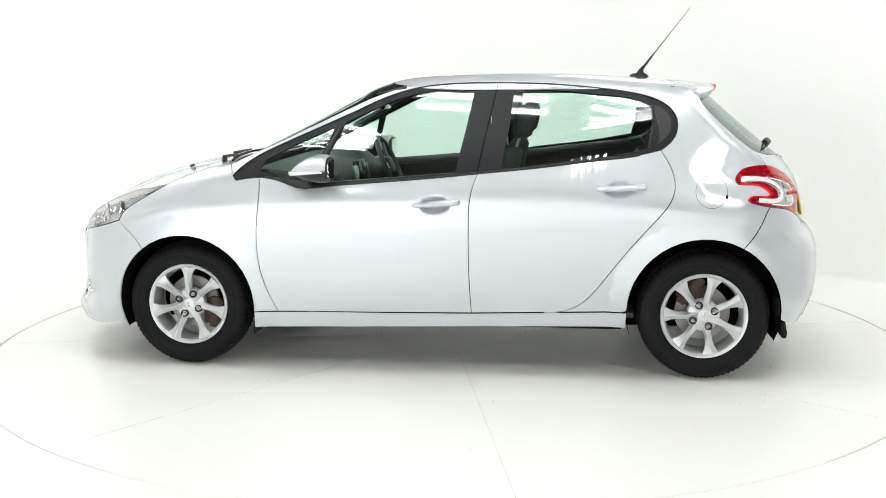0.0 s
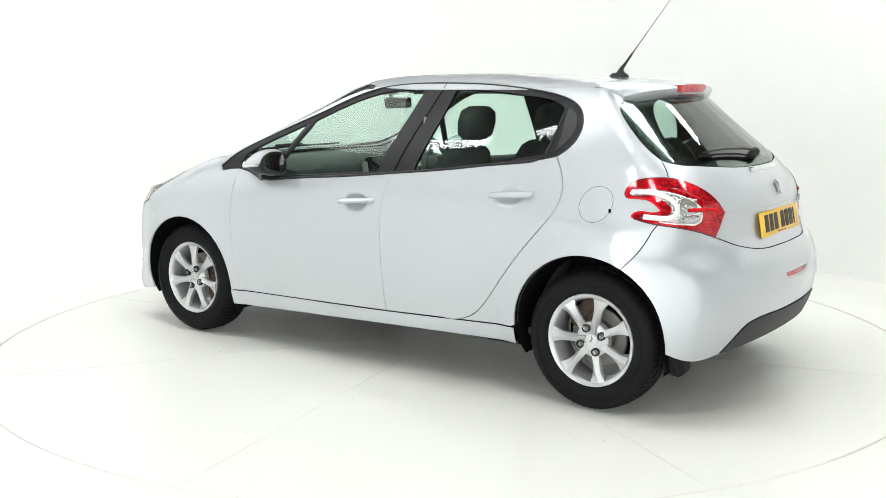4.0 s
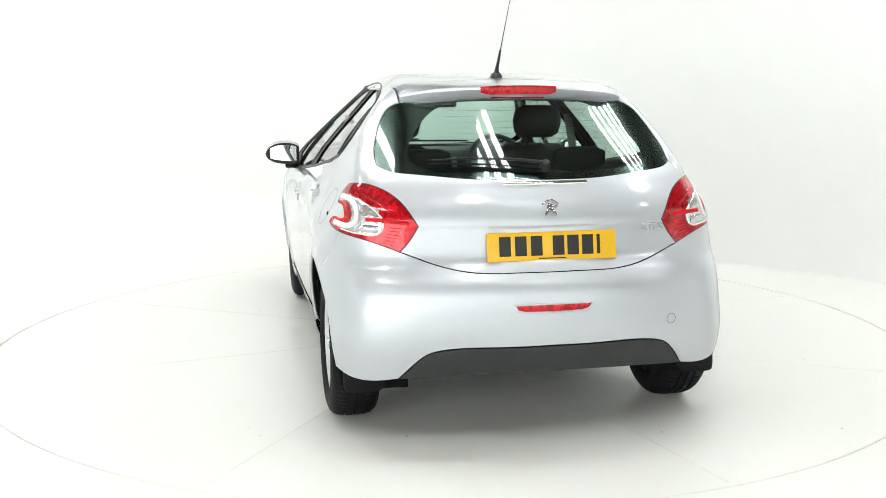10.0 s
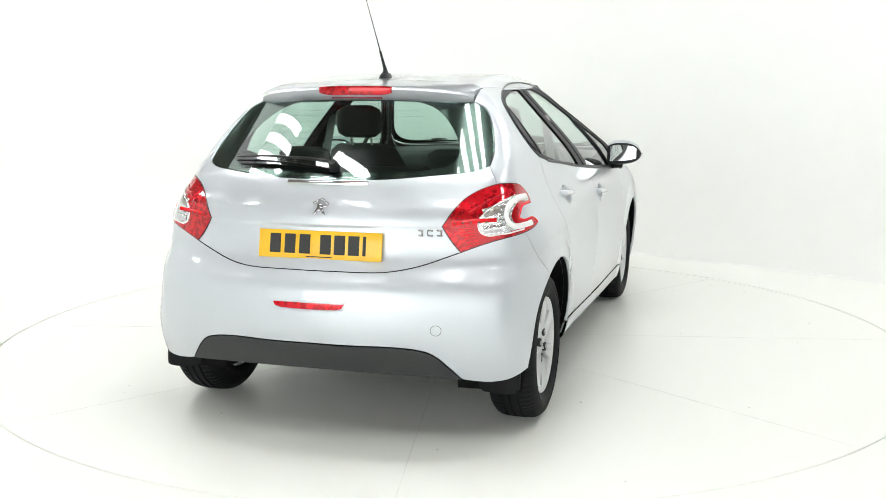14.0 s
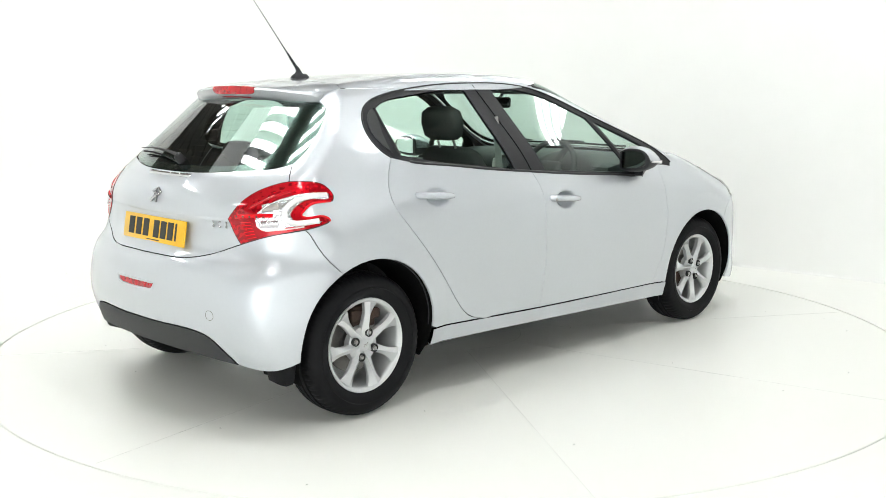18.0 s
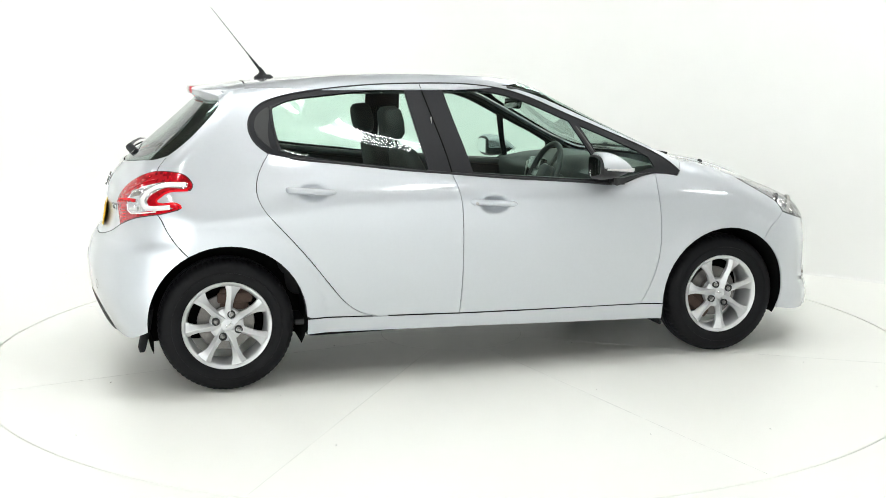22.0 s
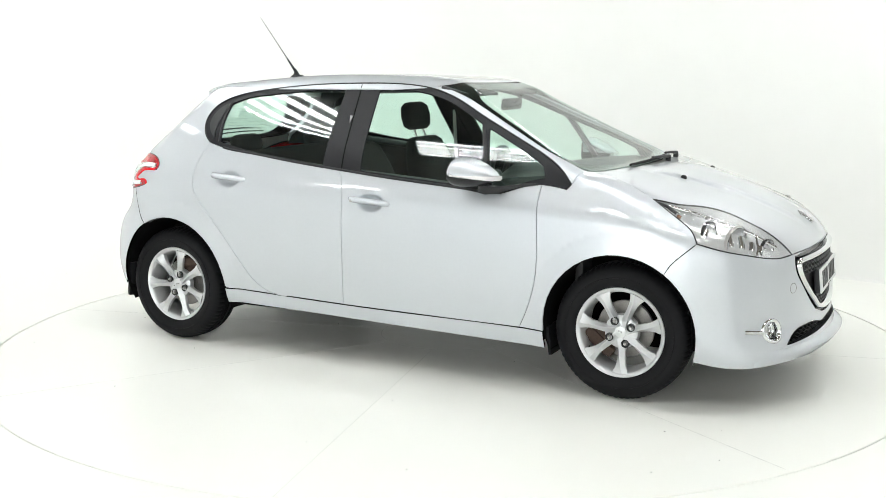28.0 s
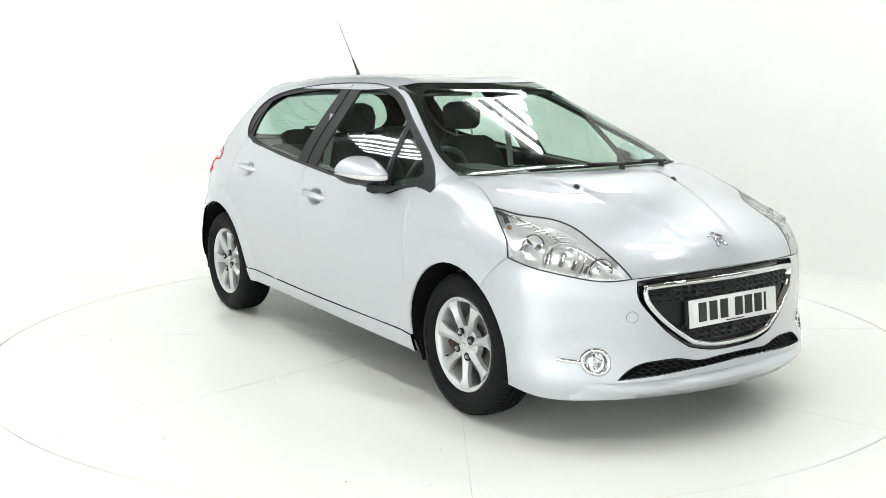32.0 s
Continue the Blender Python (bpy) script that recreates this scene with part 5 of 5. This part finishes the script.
# ---- door handles and mirrors ----
for side in (1, -1):
    for door, (hx, hz), tilt in ((doors[side][0], HANDLES[0], 4.5), (doors[side][1], HANDLES[1], 4.5)):
        y = S(hx - 0.1, hz)[1]
        secs = []
        for u in np.linspace(-1, 1, 19):
            h = 0.031 * (1 - 0.45 * max(0, u - 0.3) ** 1.5) * (1 - 0.5 * max(0, abs(u) - 0.94) / 0.06)
            out = 0.024 * (1 - abs(u) ** 8) + 0.003
            cx, cz = hx + 0.117 * u, hz + 0.004 - tilt * 0.0174 * 0.117 * u
            back = y - 0.012 - 0.012 * u * 0
            ring = [(cx, side * (back + (out + 0.012) * (0.35 + 0.65 * math.cos(a))), cz + h / 2 * math.sin(a)) for a in np.linspace(-math.pi / 2, math.pi / 2, 9)]
            secs.append(ring + [(cx, side * back, cz + h * 0.45), (cx, side * back, cz - h * 0.45)])
        handle = part("door_handle", loft(secs), PAINT, door, "body-coloured silver door handle", smooth=60)
        if door is doors[side][0]:
            lock = part("door_lock", lathe([(0.0005, 0.0015), (0.007, 0.0015), (0.009, 0.0), (0.009, -0.004)], 18), STEEL, handle, "round key lock")
            lock.matrix_basis = pose(hx - 0.090, side * (y + 0.0225), hz + 0.007, 0 if side > 0 else 180, 0, 0)
    # mirror: a silver wedge cap over a black bowl, a clear strip between, black bezel and glass behind
    secs_cap, secs_base, secs_lamp, face = [], [], [], []
    for u in np.linspace(0, 1, 19):
        yy = 0.800 + 0.192 * u
        k = (1 - max(0.0, (u - 0.25) / 0.76) ** 3.2) ** 0.55 * (1 - 0.22 * max(0.0, (0.3 - u) / 0.3) ** 2)
        k = max(k, 0.16)
        zc, rear = 0.988 + 0.010 * u, 0.516 - 0.010 * u
        up, down, ahead = 0.082 * k ** 1.15, 0.056 * k, 0.196 * k ** 0.8 - 0.012 * u
        cap = [(0.0, 0.86), (0.03, 0.95), (0.12, 1.0), (0.28, 0.97), (0.46, 0.86), (0.64, 0.66), (0.80, 0.42), (0.92, 0.19), (0.985, 0.0), (0.97, -0.06)]
        bowl = [(-0.05, 0.83), (-0.06, -0.7), (0.0, -0.93), (0.14, -1.0), (0.36, -0.96), (0.62, -0.78), (0.84, -0.46), (0.93, -0.22), (0.93, 0.0), (0.55, 0.55), (0.1, 0.88)]
        secs_cap.append([(rear + ahead * a, side * yy, zc + up * h) for a, h in cap] + [(rear + ahead * 0.5, side * yy, zc), (rear + 0.002, side * yy, zc)])
        secs_base.append([(rear + ahead * a, side * yy, zc + (up if h > 0 else down) * h) for a, h in bowl])
        if u > 0.08:
            secs_lamp.append([(rear + 0.012 + ahead * a, side * (yy + 0.005 * u), zc + down * h) for a, h in ((0.05, -0.02), (0.985, -0.02), (0.985, -0.28), (0.945, -0.42), (0.05, -0.38))])
        face.append((yy, zc + 0.70 * up, zc - 0.62 * down, rear - 0.06 * ahead))
    mirror = part("door_mirror", loft(secs_base), BLACK, car, "silver-capped door mirror on a black foot", smooth=60)
    part("mirror_cap", loft(secs_cap), PAINT, mirror, "silver mirror cap", smooth=60)
    part("side_indicator", loft(secs_lamp), WHITE_GUIDE, mirror, "clear indicator strip", smooth=40)
    part("mirror_glass", loft([[(x - 0.003, side * (y - 0.004), b), (x - 0.003, side * (y - 0.004), t), (x + 0.004, side * (y - 0.004), t), (x + 0.004, side * (y - 0.004), b)] for y, t, b, x in face[2:-2]]), MIRROR_GLASS, mirror, "mirror glass", smooth=30)
    foot = ((0.612, 0.868, -0.004, 0.018), (0.622, 0.866, -0.008, 0.044), (0.645, 0.850, -0.014, 0.050), (0.690, 0.818, -0.014, 0.036), (0.750, 0.796, 0.000, 0.022), (0.80, 0.784, 0.010, 0.016), (0.86, 0.772, 0.014, 0.012))
    bm = loft([[(x - w * 0.5 * (1 - k), side * (y0 + 0.010 - dy), 0.936 + dz + h) for k, dy, h in ((0, 0.0, -0.3 * w), (0.6, 0.0, -0.4 * w), (1, 0.0, 0.0), (0.6, 0.0, 0.4 * w), (0.6, 0.05, 0.4 * w), (0.6, 0.05, -0.4 * w))] for x, y0, dz, w in foot])
    part("mirror_foot", bm, BLACK, mirror, smooth=50)

# ---- window trim ----
for side in (1, -1):
    strip("roof_ditch", ROOF_SIDE[1:-1], 0.011, 0.0006, PAINT, roof, "silver roof joint strip", side=side)

for side in (1, -1):
    for name, line in (("waist_moulding", belt(-1.02, 0.70)), ):
        strip(name, line[3:], 0.014, 0.004, BLACK, car, "black rubber waist moulding", side=side)
    strip("window_gutter", DLO_TOP, 0.008, 0.003, BLACK, car, "black rubber window gutter", side=side)
    for a, b in (((-0.188, 0.985), (-0.262, 1.398)),):
        strip("pillar_joint", curve(a, b), 0.005, 0.0004, DARK, car, "dark joint between the door pillars", side=side, drop=0.006)
    strip("glass_channel", curve((0.61, 0.935), (0.565, 1.07), (0.513, 1.185)), 0.018, 0.003, BLACK, car, "black quarter light bar", side=side)
    strip("glass_channel", curve((-0.995, 1.10), (-1.015, 1.20), (-1.017, 1.30)), 0.012, 0.003, BLACK, car, "black rear glass channel", side=side)
    sail = shut(curve((-1.034, 1.112), (-1.075, 1.145), (-1.104, 1.195), (-1.098, 1.245), (-1.066, 1.282), (-1.036, 1.298), (-1.040, 1.20), (-1.034, 1.112), gap=0.014))
    skin("sail_panel", [sail], "flank", PLASTIC, car, "dark grey plastic quarter panel behind the rear glass", side=side, offset=0.0005, fine=0.03, flange=0.003)
rear_glass = bpy.data.objects["rear_window"]
for k in range(10):
    z = 1.095 + 0.0225 * k
    reach = 0.40 - 0.10 * (k / 9) ** 2
    wire = cast([(-0.8, y, z) for y in np.linspace(-reach, reach, 17)], [(-1.0, 0.0, 0.0)] * 17, 1.2)
    part("heater_wire", tube([tuple(p) for p in wire - normals(wire) * 0.0035], 0.0004, 4), CAST, rear_glass, "fine brown heater wire")


# ---- cabin ----
def seat_shape(sections):
    """Skins rounded rings: (centre x, y, z, width, depth, tilt)."""
    rings = []
    for x, y, z, w, d, tilt in sections:
        m = pose(x, y, z, 0, tilt, 0)
        rings.append([tuple(m @ Vector((b, a, 0))) for a, b in rounded(w, d, 20, 3.2)])
    return loft(rings)


def front_seat(y):
    seat = part("front_seat", seat_shape([(0.05, y, 0.36, 0.44, 0.46, 4), (0.05, y, 0.42, 0.50, 0.52, 4), (0.05, y, 0.50, 0.51, 0.53, 4), (0.05, y, 0.545, 0.46, 0.48, 4)]), CLOTH, car, "charcoal cloth front seat", smooth=60)
    part("backrest", seat_shape([(-0.17, y, 0.50, 0.44, 0.12, -16), (-0.20, y, 0.60, 0.50, 0.16, -16), (-0.25, y, 0.78, 0.52, 0.16, -16), (-0.30, y, 0.95, 0.46, 0.13, -14), (-0.335, y, 1.06, 0.36, 0.10, -12), (-0.345, y, 1.085, 0.28, 0.06, -12)]), CLOTH, seat, smooth=60)
    part("headrest", seat_shape([(-0.375, y, 1.128, 0.17, 0.06, -8), (-0.382, y, 1.15, 0.23, 0.10, -8), (-0.392, y, 1.21, 0.255, 0.11, -8), (-0.402, y, 1.265, 0.23, 0.10, -8), (-0.408, y, 1.288, 0.15, 0.06, -8)]), CLOTH, seat, smooth=60)
    for s in (1, -1):
        part("headrest_post", tube([(-0.345, y + s * 0.055, 1.06), (-0.38, y + s * 0.055, 1.15)], 0.006), STEEL, seat)


front_seat(0.37)
front_seat(-0.37)
bench = part("rear_seat", block((0.50, 1.22, 0.20), (-0.72, 0, 0.50), (0, -4, 0), 0.06, 3), CLOTH, car, "charcoal cloth rear bench seat", smooth=60)
part("backrest", block((0.14, 1.20, 0.56), (-1.00, 0, 0.76), (0, -18, 0), 0.05, 3), CLOTH, bench, smooth=60)
for y in (0.36, -0.36):
    part("headrest", seat_shape([(-1.085, y, 1.02, 0.20, 0.07, -14), (-1.092, y, 1.05, 0.25, 0.09, -14), (-1.105, y, 1.10, 0.24, 0.08, -14), (-1.11, y, 1.115, 0.17, 0.05, -14)]), CLOTH, bench, smooth=60)
part("parcel_shelf", block((0.34, 1.02, 0.03), (-1.30, 0, 0.965), (0, 3, 0), 0.012), CABIN_PLASTIC, car, "dark parcel shelf")
part("load_floor", block((0.60, 1.0, 0.04), (-1.40, 0, 0.52), bevel=0.01), CABIN_PLASTIC, car)
part("cabin_floor", block((1.9, 1.42, 0.03), (0.0, 0, 0.285), bevel=0.01), CABIN_PLASTIC, car, "dark carpeted cabin floor")
part("bulkhead", block((0.04, 1.30, 0.62), (1.02, 0, 0.60), bevel=0.01), CABIN_PLASTIC, car)
secs = []
for y in np.linspace(-0.69, 0.69, 29):
    hood_up = 0.045 * math.exp(-((y + 0.37) / 0.16) ** 4)
    e = 0.02 * (abs(y) / 0.69) ** 4
    secs.append([(1.02 - 0.05 * e, y, 0.965), (0.90, y, 1.005 - e), (0.72, y, 0.992 + hood_up * 0.7 - e), (0.60, y, 0.972 + hood_up - e), (0.555, y, 0.945 + hood_up * 0.6), (0.545, y, 0.90), (0.56, y, 0.80), (0.60, y, 0.68), (0.70, y, 0.60), (1.0, y, 0.60)])
dash = part("dashboard", loft(secs), CABIN_PLASTIC, car, "charcoal dashboard with an instrument binnacle", smooth=50)
bm = block((0.035, 0.22, 0.14), (0.535, 0, 0.915), (0, 12, 0), 0.012)
part("touch_screen", bm, GLOSS_BLACK, dash, "black glossy centre screen")
for y in (0.13, -0.13):
    part("air_vent", block((0.03, 0.035, 0.12), (0.535, y, 0.90), (0, 10, 0), 0.01), STEEL, dash)
part("centre_console", block((0.62, 0.20, 0.36), (0.32, 0, 0.47), bevel=0.04), CABIN_PLASTIC, car)
part("gear_lever", tube([(0.30, 0, 0.62), (0.27, 0, 0.74), (0.262, 0, 0.79)], [0.018, 0.010, 0.024], 12), GLOSS_BLACK, car)
bm = bmesh.new()
ring = [(0.172 * math.cos(2 * math.pi * k / 40), 0.172 * math.sin(2 * math.pi * k / 40), 0) for k in range(40)]
tube(ring, 0.0155, 10, bm, closed=True)
wheel = part("steering_wheel", bm, CABIN_PLASTIC, car, "small charcoal steering wheel on the driver side", smooth=60)
wheel.matrix_basis = pose(0.435, -0.37, 0.925, 0, -66, 0)
part("wheel_boss", block((0.11, 0.14, 0.05), (0, 0, -0.01), bevel=0.03, segs=3), CABIN_PLASTIC, wheel)
for a in (0, 120, 240):
    part("wheel_spoke", block((0.12, 0.035, 0.016), (0.10 * math.cos(radians(a + 90)), 0.10 * math.sin(radians(a + 90)), -0.006), (0, 0, a + 90), 0.006), ALLOY if a == 0 else CABIN_PLASTIC, wheel)
part("steering_column", tube([(0.46, -0.37, 0.91), (0.60, -0.37, 0.85)], 0.04, 12), CABIN_PLASTIC, car)
bm = block((0.03, 0.23, 0.062), (0.395, 0.0, 1.292), (0, 8, 0), 0.018, 3)
mir = part("interior_mirror", bm, GLOSS_BLACK, car, "black interior rear-view mirror")
part("mirror_stalk", tube([(0.41, 0, 1.30), (0.455, 0, 1.335)], 0.009), BLACK, mir)
for side in (1, -1):
    part("door_pull", block((0.34, 0.07, 0.05), (0.22, side * 0.73, 0.72), (0, -4, 0), 0.02), CABIN_PLASTIC, doors[side][0])
    part("door_top_roll", block((1.05, 0.06, 0.04), (0.33, side * 0.735, 0.925), (0, 4.5, 0), 0.015), CABIN_PLASTIC, doors[side][0])
    part("door_top_roll", block((0.74, 0.06, 0.04), (-0.62, side * 0.72, 1.005), (0, 6.5, 0), 0.015), CABIN_PLASTIC, doors[side][1])
    part("seat_belt", tube([(-0.24, side * 0.585, 1.24), (-0.25, side * 0.63, 0.98), (-0.22, side * 0.66, 0.55)], 0.022, 6, flat=0.12), HEADLINER, car, "pale grey seat belt at the pillar")
    part("sun_visor", block((0.16, 0.36, 0.016), (0.28, side * 0.27, 1.365), (0, 14, 0), 0.006), CABIN_PLASTIC, car, "dark folded sun visor")


# ---- ceiling banks of fluorescent tubes ----
def tube_bank(x, y, z, turn, long=1.0, pitch=0.10):
    bank = tagged(new("ceiling_light"), "grey hanging light bank with five lit strips", "ceiling light", "studio light banks")
    bank.matrix_basis = pose(x, y, z, 0, 0, turn)
    part("housing", block((long + 0.1, 0.60, 0.05), (0, 0, 0.06), bevel=0.01), HOUSING, bank)
    for k in range(5):
        part("light_strip", block((long, pitch * 0.44, 0.03), (0, pitch * (k - 2), 0.01), bevel=0.006, segs=1), TUBE, bank, "lit white strip")
    return bank


first = tube_bank(-1.75, -1.05, 4.6, -28)
# The last five banks are unseen, added to brighten the floor round the car.
for x, y, turn in ((-0.35, -0.80, -12), (0.85, -1.38, -20), (2.9, 0.25, 15), (3.65, -1.0, -60), (4.2, 2.6, -15), (-3.0, 0.1, -50), (-3.45, 2.2, -42), (-4.5, 3.2, -45),
                   (1.42, 2.92, 22), (2.4, 4.4, 45), (0.36, -3.7, 90), (-2.4, -4.4, 90), (2.4, -4.4, 90), (-5.8, -3.2, 0), (5.8, -3.4, 0), (-6.4, 0.4, 90)):
    copy_thing(first, pose(x, y, 4.6, 0, 0, turn))

# ---- marks on the turntable ----
for k in range(8):
    a = 45 * k + 12
    r0, r1 = 0.42, DISC - 0.03
    m = pose(0, 0, 0, 0, 0, a)
    bm = bmesh.new()
    block((r1 - r0, 0.0025, 0.0012), ((r0 + r1) / 2, 0, 0.0), bm=bm)
    bmesh.ops.transform(bm, matrix=m, verts=bm.verts)
    part("deck_joint", bm, SEAM, turntable, "fine dusty joint between deck plates", smooth=0)
part("hatch_joint", lathe([(0.395, 0.0), (0.395, 0.0006), (0.398, 0.0006), (0.398, 0.0)], 72, "z"), SEAM, turntable, "round centre hatch joint")
for k in range(24):
    a, r = random.uniform(0, 360), random.uniform(0.5, 2.4)
    if k < 16:
        a, r = 45 * (k // 2) + 12 + random.choice((-3, 3)), random.choice((0.7, 1.3, 1.9))
    q = pose(0, 0, 0, 0, 0, a) @ Vector((r, 0, 0))
    s = random.uniform(0.0012, 0.0034)
    part("deck_screw", lathe([(0.0005, 0.0008), (s, 0.0008), (s * 1.1, 0.0)], 8, "z"), GROOVE, turntable, "small dark screw head or chip").matrix_basis = pose(q.x, q.y, 0)
for k in range(26):
    a, r = random.uniform(0, 360), random.uniform(2.6, 4.0)
    s = random.uniform(0.0012, 0.0026)
    q = pose(0, 0, 0, 0, 0, a) @ Vector((r, 0, 0))
    if q.y < 2.0 and abs(q.x) < 3:
        tagged(part("floor_chip", lathe([(0.0005, 0.0006), (s, 0.0006), (s * 1.1, 0.0)], 8, "z"), GROOVE, None, "tiny dark chip in the floor paint"), "", "floor chip", "floor chips").matrix_basis = pose(q.x, q.y, 0)


def motions():
    """Car and turntable turn together at one even rate."""
    rows = [i * 0.5 for i in range(65)]
    walk(turntable, [(t, pose(0, 0, 0, 0, 0, heading(t))) for t in rows])
    walk(car, [(t, pose(0, 0, 0, 0, 0, heading(t)) @ pose(-0.031, 0.003, 0)) for t in rows])


motions()
